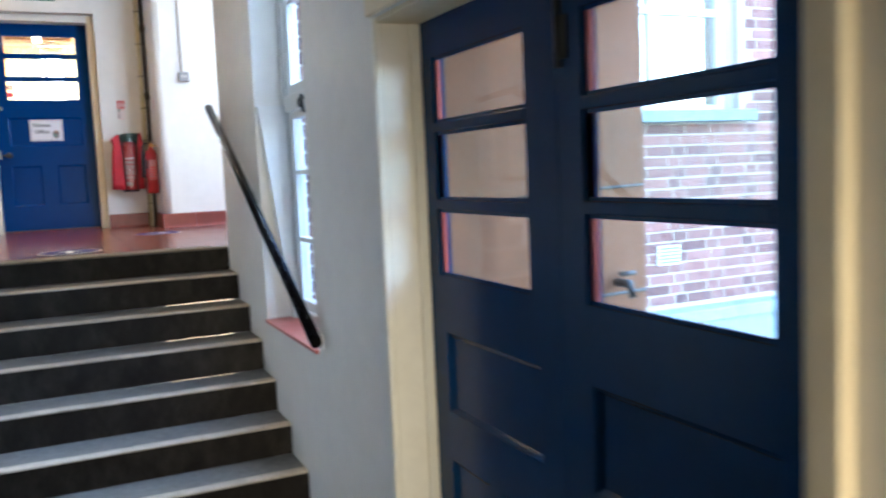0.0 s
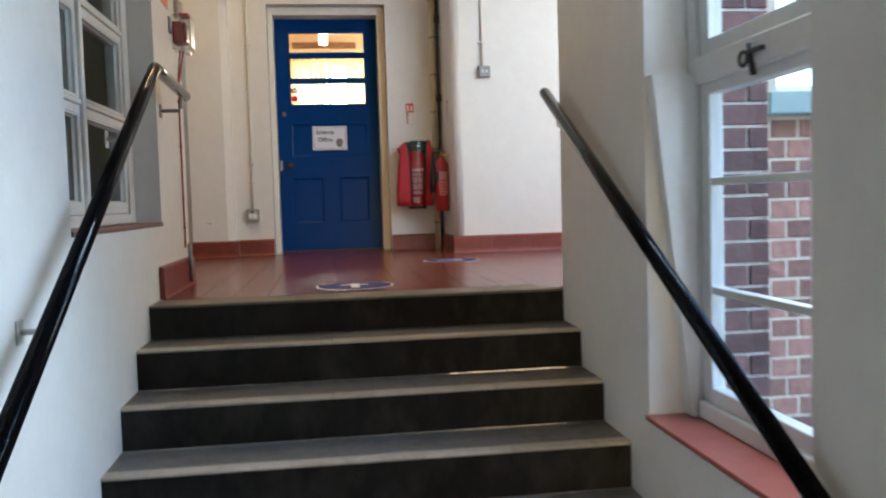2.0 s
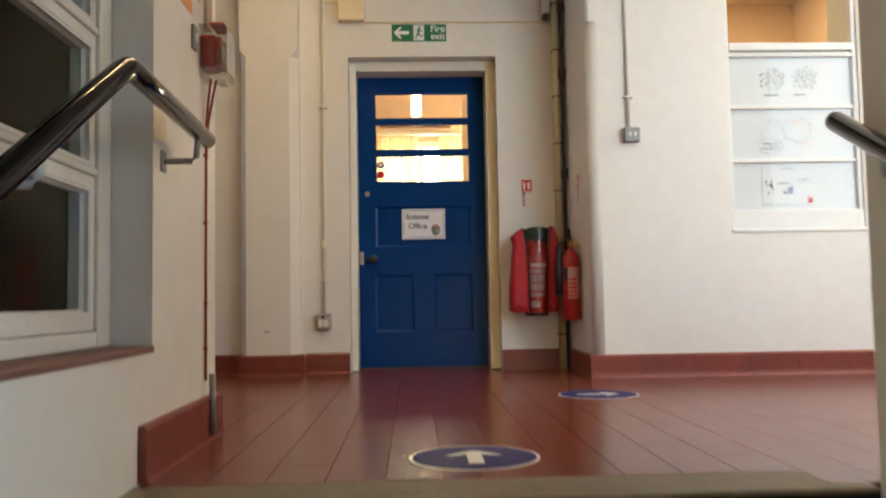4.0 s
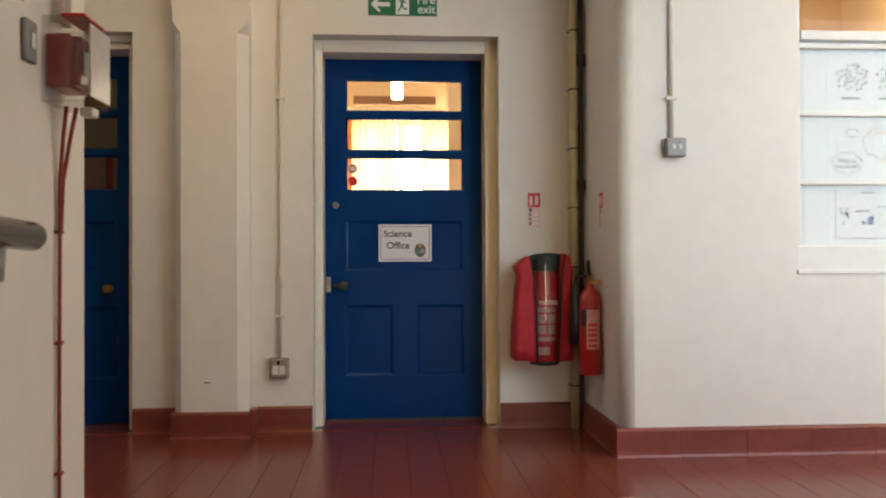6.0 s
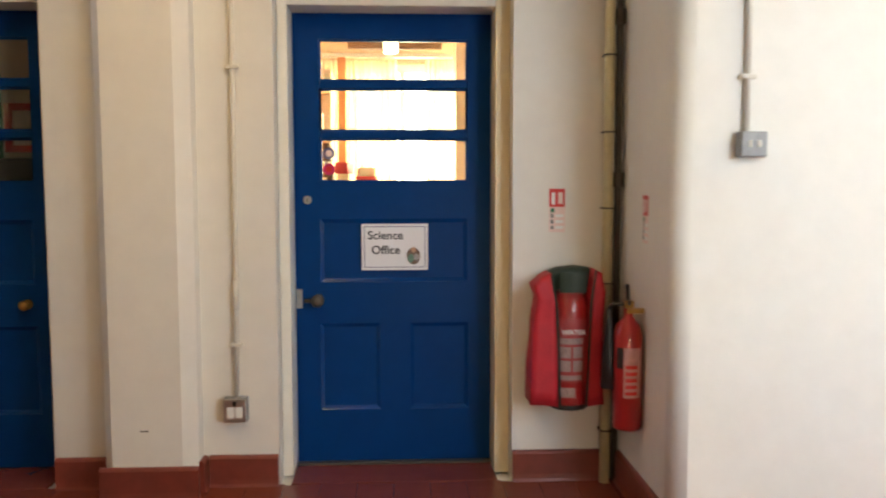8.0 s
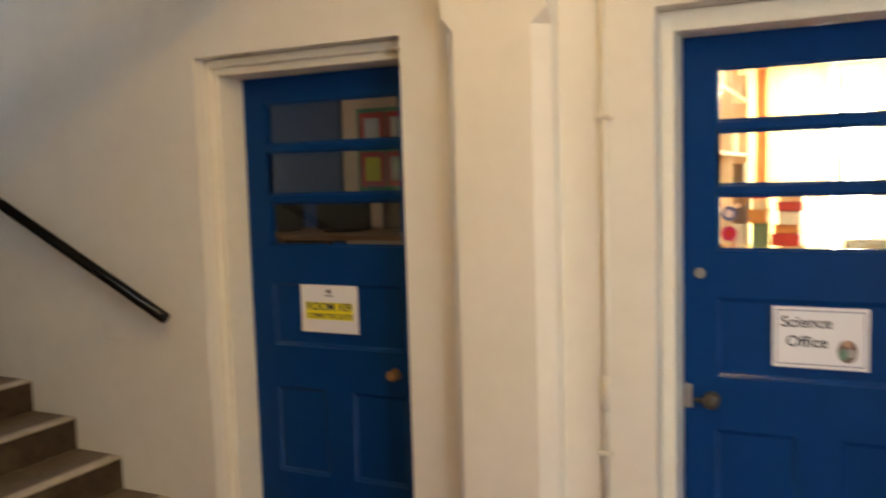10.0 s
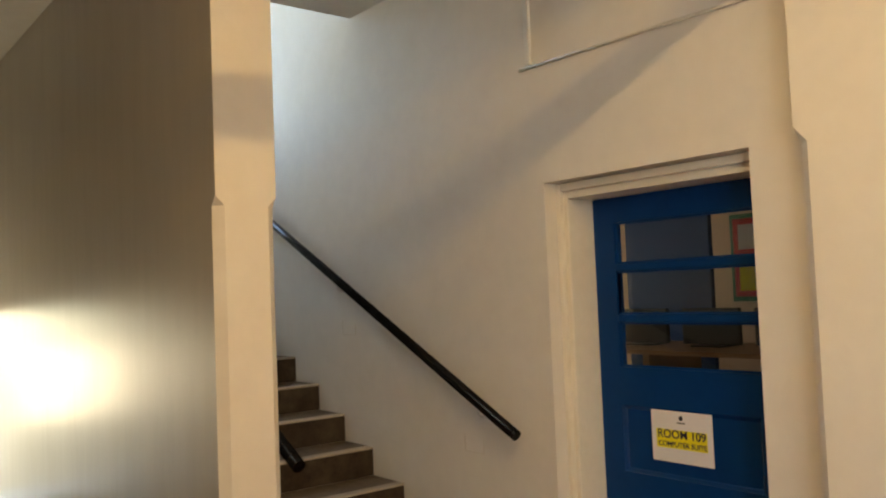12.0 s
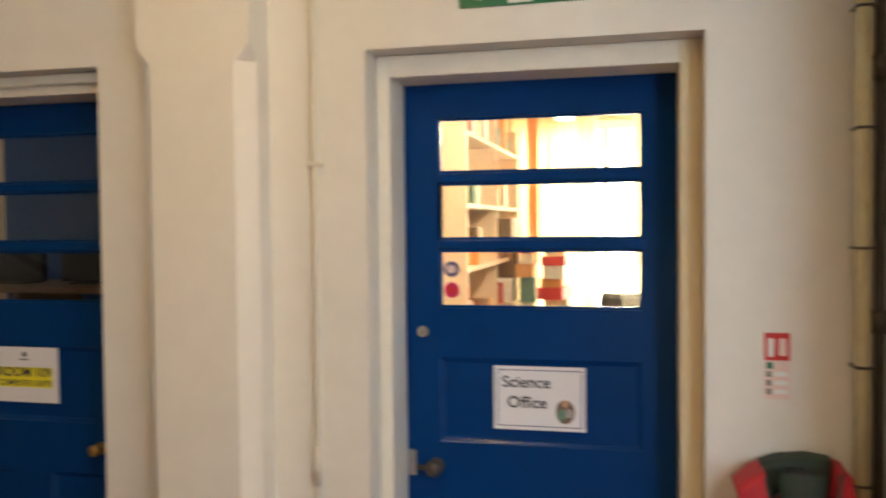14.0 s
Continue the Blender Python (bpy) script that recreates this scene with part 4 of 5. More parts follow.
# pipes in the corner
p1 = thing("pipe", (0.985, 9.31, 0.0), "cream painted pipe with black clips in the corner", "pipe")
part("pipe_length", tube([(0.985, 9.30, 0.0), (0.985, 9.30, 3.2)], 0.021, 14), YELLOWPIPE, p1)
for i in range(10):
    z = 0.22 + i * 0.31
    part("clip", boxes((0.962, 1.010, 9.2755, 9.344, z, z + 0.007), bevel=0.0015), DARKPIPE, p1)
p2 = thing("pipe", (1.03, 9.318, 0.0), "dark iron pipe in the corner", "pipe")
part("pipe_length", tube([(1.031, 9.322, 0.0), (1.031, 9.322, 3.2)], 0.014, 12), DARKPIPE, p2)
for z in (1.24, 1.9, 2.35):
    part("coupling", tube([(1.031, 9.316, z), (1.031, 9.316, z + 0.06)], 0.023, 12), DARKPIPE, p2)

tb = thing("cable_box", (-0.35, 9.345, 2.29), "cream painted cable box over the door", "box")
part("box", boxes((-0.434, -0.261, 9.285, 9.3445, 2.291, 2.434), bevel=0.005), CREAM, tb)
tr = thing("cable_trunking", (0.3, 9.345, 2.29), "thin cream cable trunking along the wall", "cable")
part("trunking", boxes((-0.26, 0.93, 9.333, 9.3445, 2.286, 2.298), bevel=0.002), CREAM, tr)
part("trunking", boxes((-0.53, -0.435, 9.333, 9.3445, 2.42, 2.432), bevel=0.002), CREAM, tr)
part("trunking", boxes((-0.385, -0.373, 9.333, 9.3445, 2.435, 3.2), bevel=0.002), CREAM, tr)
dt = thing("sounder", (0.94, 9.3, 2.29), "small white detector box by the pipes", "detector")
part("body", boxes((0.905, 0.955, 9.27, 9.3445, 2.33, 2.46), bevel=0.012), SIGNWHITE, dt)
part("foot", boxes((0.91, 0.95, 9.29, 9.3445, 2.30, 2.3295), bevel=0.004), DARKPIPE, dt)
tr2 = thing("cable_trunking", (-1.8, 9.345, 2.57), "thin cream cable conduit over the door", "cable")
part("trunking", tube([(-2.37, 9.337, 2.575), (-1.06, 9.337, 2.562)], 0.0075, 8), CONDUIT, tr2)
part("trunking", boxes((-2.325, -2.297, 9.328, 9.3445, 2.585, 3.2), bevel=0.003), WHITE, tr2)

# fire exit sign
fs = thing("fire_exit_sign", (0.09, 9.345, 2.16), "green fire exit sign with a white arrow", "sign")
part("board", boxes((-0.086, 0.273, 9.3405, 9.3445, 2.162, 2.277), bevel=0.001), GREEN, fs)
part("white_field", boxes((0.057, 0.127, 9.3395, 9.3404, 2.168, 2.271)), SIGNWHITE, fs)
ar = bmesh.new()
pt = [(-0.073, 2.22), (-0.035, 2.258), (-0.018, 2.258), (-0.042, 2.231), (0.027, 2.231), (0.027, 2.209), (-0.042, 2.209), (-0.018, 2.182), (-0.035, 2.182)]
f1 = ar.faces.new([ar.verts.new((x, 9.3396, z)) for x, z in pt])
part("arrow", ar, SIGNWHITE, fs)
letters("lettering", "Fire", 0.062, pose(0.168, 9.3396, 2.226, 90), SIGNWHITE, fs)
letters("lettering", "exit", 0.062, pose(0.170, 9.3396, 2.176, 90), SIGNWHITE, fs)
fig = bmesh.new()
disc(0.098, 9.3392, 2.256, 0.008, 0.008, bm=fig, thick=0.0006, sides=12)
for a, b, wd in (((0.094, 2.246), (0.088, 2.215), 0.014), ((0.088, 2.216), (0.104, 2.196), 0.008), ((0.104, 2.196), (0.118, 2.200), 0.007), ((0.088, 2.216), (0.078, 2.194), 0.008), ((0.078, 2.194), (0.066, 2.182), 0.007), ((0.094, 2.242), (0.112, 2.228), 0.006), ((0.092, 2.242), (0.074, 2.236), 0.006)):
    dx, dz = b[0] - a[0], b[1] - a[1]
    ll = math.hypot(dx, dz)
    nx, nz = -dz / ll * wd / 2, dx / ll * wd / 2
    fig.faces.new([fig.verts.new((x, 9.3390, z)) for x, z in ((a[0] + nx, a[1] + nz), (b[0] + nx, b[1] + nz), (b[0] - nx, b[1] - nz), (a[0] - nx, a[1] - nz))])
part("pictogram", fig, GREEN, fs)


def small_sign(place, axis, label):
    """Extinguisher sign: red head with white marks over a pale text block."""
    s = thing("extinguisher_sign", place, label, "sign", "extinguisher signs")
    x, y, z = place
    def slab(name, a0, a1, z0, z1, d, mat):
        q = (x + a0, x + a1, y - d - 0.0008, y - d, z + z0, z + z1) if axis == "y" else (x - d - 0.0008, x - d, y - a1, y - a0, z + z0, z + z1)
        part(name, boxes(q), mat, s)
    slab("backing", 0, 0.066, 0, 0.18, 0.0, PINK)
    slab("red_head", 0.0, 0.066, 0.105, 0.18, 0.001, SIGNRED)
    slab("pictogram", 0.010, 0.024, 0.115, 0.165, 0.002, SIGNWHITE)
    slab("pictogram", 0.038, 0.056, 0.118, 0.165, 0.002, PINK)
    slab("green_mark", 0.006, 0.022, 0.082, 0.1, 0.001, GREEN)
    for i in range(3):
        slab("text_bar", 0.006, 0.018, 0.012 + i * 0.024, 0.028 + i * 0.024, 0.001, GREYINK)
        slab("text_bar", 0.026, 0.060, 0.014 + i * 0.024, 0.026 + i * 0.024, 0.001, SIGNWHITE)
    return s


small_sign((0.75, 9.3445, 1.053), "y", "red and white extinguisher instruction sign")
small_sign((1.0545, 9.03, 1.03), "x", "red and white extinguisher instruction sign")


# ---- extinguishers ----
ex = thing("fire_extinguisher", (0.815, 9.24, 0.37), "red water extinguisher inside the cover", "extinguisher")
part("cylinder", turned([(0.074, 0.365), (0.078, 0.375), (0.078, 0.74), (0.072, 0.785), (0.05, 0.82), (0.028, 0.835), (0.028, 0.86)], 0.815, 9.235, 28), REDPAINT, ex)
part("base_ring", turned([(0.070, 0.345), (0.0745, 0.346), (0.0745, 0.364), (0.07, 0.3645)], 0.815, 9.235, 24), BLACK, ex)
part("valve", boxes((0.79, 0.84, 9.21, 9.26, 0.861, 0.895), bevel=0.006), BLACK, ex)
LABELGREY = material("worn_label_print", (0.44, 0.30, 0.28), 0.5, grain=0.35, scale=70)


def wrapped(bm, cx, cy, r, a0, a1, z0, z1, n=12):
    prev = None
    for i in range(n + 1):
        a = radians(a0 + (a1 - a0) * i / n)
        v = (bm.verts.new((cx + r * math.sin(a), cy - r * math.cos(a), z0)), bm.verts.new((cx + r * math.sin(a), cy - r * math.cos(a), z1)))
        if prev:
            f = bm.faces.new((prev[0], v[0], v[1], prev[1]))
            f.smooth = True
        prev = v
    return bm


part("label_panel", wrapped(bmesh.new(), 0.815, 9.235, 0.0786, -48, 48, 0.46, 0.72), material("red_label", (0.42, 0.05, 0.05), 0.5, grain=0.2), ex, "printed instruction label")
for z0, z1, a0, a1 in ((0.615, 0.640, -36, 36), (0.560, 0.605, -36, -4), (0.560, 0.605, 2, 34), (0.505, 0.550, -36, -4), (0.505, 0.550, 2, 34), (0.47, 0.49, -36, 30), (0.40, 0.44, -34, 10)):
    part("label_field", wrapped(bmesh.new(), 0.815, 9.235, 0.0790, a0, a1, z0, z1, 6), LABELGREY, ex)
letters("lettering", "WATER", 0.028, pose(0.772, 9.1545, 0.655, 90), SIGNWHITE, ex)
cv = thing("extinguisher_cover", (0.80, 9.24, 0.355), "red nylon extinguisher cover with clear front", "cover")


def cloth(outline, y0, y1, mat, name, seed):
    """A soft panel: an outline in x, z pressed out between y0 and y1, puckered."""
    bm = bmesh.new()
    f = bm.faces.new([bm.verts.new((x, y0, z)) for x, z in outline])
    g = bmesh.ops.extrude_face_region(bm, geom=[f])
    bmesh.ops.translate(bm, verts=[v for v in g["geom"] if isinstance(v, bmesh.types.BMVert)], vec=(0, y1 - y0, 0))
    bmesh.ops.triangulate(bm, faces=bm.faces[:])
    bmesh.ops.subdivide_edges(bm, edges=[e for e in bm.edges if e.calc_length() > 0.03], cuts=3, use_grid_fill=True)
    for v in bm.verts:
        n3 = noise.noise_vector(v.co * 9 + Vector((seed, 0, 0))) * 0.006 + noise.noise_vector(v.co * 28) * 0.002
        v.co += n3
    bmesh.ops.recalc_face_normals(bm, faces=bm.faces[:])
    for f in bm.faces:
        f.smooth = True
    return part(name, bm, mat, cv)


cloth([(0.646, 0.374), (0.762, 0.366), (0.758, 0.60), (0.748, 0.78), (0.728, 0.900), (0.698, 0.885), (0.660, 0.850), (0.676, 0.80), (0.660, 0.66)], 9.15, 9.30, REDCLOTH, "side_panel", 1)
cloth([(0.872, 0.366), (0.940, 0.372), (0.935, 0.62), (0.944, 0.82), (0.930, 0.90), (0.905, 0.912), (0.886, 0.78)], 9.15, 9.30, REDCLOTH, "side_panel", 5)
cloth([(0.74, 0.80), (0.89, 0.80), (0.905, 0.908), (0.85, 0.915), (0.79, 0.912), (0.728, 0.89)], 9.26, 9.335, BINDING, "hood", 9)
part("hood_front", wrapped(bmesh.new(), 0.815, 9.235, 0.0935, -34, 38, 0.825, 0.905), BINDING, cv, "dark green top of the cover")
part("binding", tube([(0.764, 9.146, 0.365), (0.759, 9.146, 0.60), (0.749, 9.146, 0.78), (0.728, 9.148, 0.895)], 0.0045, 8), BINDING, cv)
part("binding", tube([(0.871, 9.146, 0.365), (0.886, 9.146, 0.78), (0.905, 9.148, 0.912)], 0.0045, 8), BINDING, cv)
glazed(part("clear_front", wrapped(bmesh.new(), 0.815, 9.235, 0.094, -36, 40, 0.37, 0.90), CLEAR, cv, "clear plastic front"))

co = thing("fire_extinguisher", (0.985, 9.02, 0.32), "red carbon dioxide extinguisher on a wall bracket", "extinguisher")
CX, CY = 0.995, 9.0
part("cylinder", turned([(0.05, 0.322), (0.054, 0.33), (0.054, 0.68), (0.046, 0.72), (0.024, 0.745), (0.018, 0.755), (0.018, 0.785)], CX, CY, 26), REDPAINT, co)
part("label_panel", wrapped(bmesh.new(), CX, CY, 0.0545, -30, 45, 0.45, 0.64), material("pale_red_label", (0.60, 0.30, 0.28), 0.5, grain=0.25, scale=50), co, "printed instruction label")
for z0 in (0.46, 0.485, 0.51, 0.535, 0.56):
    part("label_field", wrapped(bmesh.new(), CX, CY, 0.0549, -22, 26, z0, z0 + 0.014, 5), SIGNRED, co)
part("black_band", wrapped(bmesh.new(), CX, CY, 0.0549, -62, -32, 0.56, 0.64, 5), BLACK, co)
vh = part("valve", boxes((CX - 0.017, CX + 0.017, CY - 0.02, CY + 0.02, 0.786, 0.815), bevel=0.004), BRASS, co)
part("lever", tube([(CX, CY + 0.01, 0.815), (CX - 0.01, CY - 0.02, 0.86), (CX - 0.014, CY - 0.03, 0.875)], 0.008, 8), BLACK, vh)
part("lever", tube([(CX, CY - 0.01, 0.80), (CX - 0.012, CY - 0.055, 0.815)], 0.007, 8), BLACK, vh)
part("horn", turned([(0.012, 0.47), (0.030, 0.475), (0.026, 0.60), (0.014, 0.72), (0.011, 0.78)], CX - 0.068, CY + 0.02, 16), BLACK, co, "black discharge horn")
part("hose", tube([(CX - 0.068, CY + 0.02, 0.78), (CX - 0.055, CY + 0.015, 0.80), (CX - 0.012, CY, 0.80)], 0.008, 8), BLACK, co)
part("wall_bracket", boxes((CX - 0.01, 1.054, CY - 0.02, CY + 0.02, 0.765, 0.7845), bevel=0.003), BRASS, co)

# ---- door furniture and notices ----
lk = part("lock", disc(-0.273, 9.5995, 1.184, 0.018, 0.018, thick=0.012), STEEL, science, "round steel cylinder lock")
part("keyway", boxes((-0.2745, -0.2715, 9.5868, 9.5874, 1.175, 1.193)), BLACK, lk)
hd = part("handle", disc(-0.232, 9.5995, 0.742, 0.026, 0.026, thick=0.008), DARKPIPE, science, "dark round door knob")
kn = turned([(0.010, 0.0), (0.011, 0.02), (0.024, 0.028), (0.028, 0.042), (0.022, 0.056), (0.006, 0.06)], 0, 0, 16)
part("knob", put(pose(-0.232, 9.5915, 0.742, 90), kn), DARKPIPE, hd)
part("lever", tube([(-0.25, 9.565, 0.742), (-0.29, 9.562, 0.742)], 0.008, 8), DARKPIPE, hd)
part("keep", boxes((-0.327, -0.302, 9.594, 9.5995, 0.705, 0.79), bevel=0.002), STEEL, science, "steel keep plate")
hk = part("handle", disc(-1.492, 9.5995, 0.733, 0.022, 0.022, thick=0.006), BRASS, room, "small round brass knob")
kn = turned([(0.009, 0.0), (0.010, 0.018), (0.020, 0.024), (0.023, 0.036), (0.018, 0.048), (0.005, 0.052)], 0, 0, 16)
part("knob", put(pose(-1.492, 9.5935, 0.733, 90), kn), BRASS, hk)


def bar(bm, x0, x1, z0, z1, y):
    bm.faces.new([bm.verts.new(v) for v in ((x0, y, z0), (x1, y, z0), (x1, y, z1), (x0, y, z1))])


no = thing("paper_notice", (0.107, 9.6, 0.873), "white laminated notice reading science office", "notice")
part("sheet", boxes((-0.039, 0.254, 9.5975, 9.5994, 0.873, 1.078)), PAPER, no)
bd = bmesh.new()
for q in ((-0.028, 0.243, 1.064, 1.067), (-0.028, 0.243, 0.884, 0.887), (-0.028, -0.025, 0.887, 1.064), (0.240, 0.243, 0.887, 1.064)):
    bar(bd, *q, 9.5970)
part("border", bd, PURPLEINK, no)
letters("lettering", "Science", 0.052, pose(-0.012, 9.5968, 1.010, 90), INK, no, 0.0003)
letters("lettering", "Office", 0.052, pose(0.004, 9.5968, 0.945, 90), INK, no, 0.0003)
part("picture", disc(0.190, 9.5972, 0.935, 0.030, 0.038, thick=0.0004), material("brown_print", (0.22, 0.14, 0.11), 0.7, grain=0.5, scale=90), no)
part("picture", disc(0.178, 9.5966, 0.925, 0.014, 0.02, thick=0.0003), material("green_print", (0.16, 0.28, 0.22), 0.7, grain=0.4, scale=90), no)
part("picture", disc(0.202, 9.5966, 0.93, 0.012, 0.016, thick=0.0003), material("grey_print", (0.45, 0.42, 0.42), 0.7, grain=0.4, scale=90), no)
part("picture", disc(0.190, 9.5966, 0.962, 0.011, 0.012, thick=0.0003), material("tan_print", (0.5, 0.3, 0.2), 0.7), no)
nr = thing("paper_notice", (-1.81, 9.6, 0.889), "white notice reading room 109 computer suite", "notice")
part("sheet", boxes((-1.953, -1.665, 9.5975, 9.5994, 0.889, 1.095)), PAPER, nr)
part("yellow_band", boxes((-1.93, -1.69, 9.5968, 9.5974, 0.945, 0.995)), YELLOW, nr)
part("yellow_band", boxes((-1.93, -1.69, 9.5968, 9.5974, 0.9955, 1.02)), YELLOW, nr)
letters("lettering", "ROOM 109", 0.048, pose(-1.925, 9.5966, 0.986, 90), INK, nr, 0.0003)
letters("lettering", "COMPUTER SUITE", 0.0285, pose(-1.922, 9.5966, 0.952, 90), INK, nr, 0.0003)
part("crest", disc(-1.809, 9.5973, 1.068, 0.010, 0.010, thick=0.0004), INK, nr)
part("text_bar", boxes((-1.828, -1.79, 9.5970, 9.5974, 1.046, 1.052)), GREYINK, nr)
for z, mat, lab_ in ((1.388, material("blue_round_sticker", (0.12, 0.12, 0.25), 0.5), "blue ringed round sticker"), (1.319, material("magenta_round_sticker", (0.55, 0.02, 0.12), 0.5), "magenta round sticker")):
    st = thing("window_sticker", (-0.18, 9.618, z), lab_ + " on the door glass", "sticker")
    part("disc", disc(-0.18, 9.619, z, 0.026, 0.026, thick=0.0008), mat, st)
    part("centre", disc(-0.18, 9.6180, z, 0.014, 0.014, thick=0.0006), PINK if z > 1.35 else SIGNRED, st)

# floor stickers
for (cx, cy), turn in (((0.195, 6.35), 0), ((0.887, 7.845), -90)):
    sk = thing("floor_sticker", (cx, cy, 0), "round blue floor sticker with a white arrow", "sticker", "floor stickers")
    part("rim", disc(cx, cy, 0.0005, 0.188, 0.188, "z", 40, 0.0008), SIGNWHITE, sk)
    part("disc", disc(cx, cy, 0.0014, 0.178, 0.178, "z", 40, 0.0006), STICKERBLUE, sk)
    a = bmesh.new()
    pt = [(0, 0.10), (-0.085, 0.02), (-0.045, 0.02), (-0.022, 0.042), (-0.022, -0.10), (0.022, -0.10), (0.022, 0.042), (0.045, 0.02), (0.085, 0.02)]
    a.faces.new([a.verts.new((x, y, 0)) for x, y in pt])
    part("arrow", put(pose(cx, cy, 0.0024, 0, 0, turn), a), SIGNWHITE, sk)

# hung batten light, unseen; reflector and wires placed to cast the wall's shadow bands
bl = thing("batten_light", (-0.54, 7.5, 2.9), "unseen hung batten light, reflector and wires shaping the wall shadow", "lamp")
ref = bmesh.new()
sec = [(-0.14, 2.913), (-0.06, 2.962), (0.06, 2.962), (0.14, 2.913), (0.14, 2.917), (0.062, 2.968), (-0.062, 2.968), (-0.14, 2.917)]
ea, eb = [ref.verts.new((-0.54 + x, 6.55, z)) for x, z in sec], [ref.verts.new((-0.54 + x, 8.45, z)) for x, z in sec]
for i in range(8):
    ref.faces.new((ea[i], ea[(i + 1) % 8], eb[(i + 1) % 8], eb[i]))
part("reflector", ref, WHITE, bl)
for s in (-1, 1):
    part("guard_wire", tube([(-0.54 + s * 0.12, 7.05, 2.885), (-0.54 + s * 0.12, 9.15, 2.885)], 0.0072, 10), WHITE, bl)
for y in (7.3, 8.9):
    part("suspension", tube([(-0.54, y, 2.968), (-0.54, y, 3.2)], 0.006, 8), WHITE, bl)

# old bracket marks on the stair wall
for x, z in ((-2.79, 0.895), (-3.86, 1.43)):
    sc = bmesh.new()
    for q in ((x - 0.07, x + 0.07, z - 0.045, z - 0.040), (x - 0.07, x - 0.065, z - 0.04, z + 0.04), (x + 0.065, x + 0.07, z - 0.04, z + 0.02)):
        box(sc, q[0], q[1], 9.342, 9.3446, q[2], q[3])
    tagged(part("plaster_mark", sc, CONDUIT), "faint outline of an old bracket on plaster", "mark")
tagged(part("scuff_mark", boxes((-0.905, -0.872, 9.2085, 9.2098, 0.272, 0.277)), DARKPIPE), "small dark scuff on the pillar", "mark")

# ---- classroom glazing with posters ----
cg = hollow("window_classroom", (2.26, 8.7, 0.82), "white timber screen with papers behind the glass", "window")
for q in ((1.873, 1.898, 0.945, 2.45), (2.634, 2.659, 0.945, 2.45)):
    part("stile", boxes((q[0], q[1], 8.675, 8.74, q[2], q[3]), bevel=0.004), WHITE, cg)
part("bottom_rail", boxes((1.873, 2.659, 8.668, 8.74, 0.8205, 0.944), bevel=0.006), WHITE, cg)
part("sill_edge", boxes((1.870, 2.662, 8.650, 8.6675, 0.815, 0.835), bevel=0.003), WHITE, cg)
part("transom", boxes((1.899, 2.633, 8.668, 8.74, 1.885, 1.93), bevel=0.005), WHITE, cg)
part("transom_bead", boxes((1.899, 2.633, 8.677, 8.70, 1.850, 1.872), bevel=0.004), WHITE, cg)
part("head", boxes((1.899, 2.633, 8.668, 8.74, 2.27, 2.45), bevel=0.005), WHITE, cg)
for z in (1.552, 1.236):
    part("glazing_bar", boxes((1.899, 2.633, 8.682, 8.722, z - 0.012, z + 0.012), bevel=0.004), WHITE, cg)
for z0, z1 in ((0.945, 1.224), (1.248, 1.540), (1.564, 1.885), (1.93, 2.27)):
    glazed(part("pane", boxes((1.899, 2.633, 8.700, 8.704, z0, z1)), OLDGLASS, cg))
rng = random.Random(4)
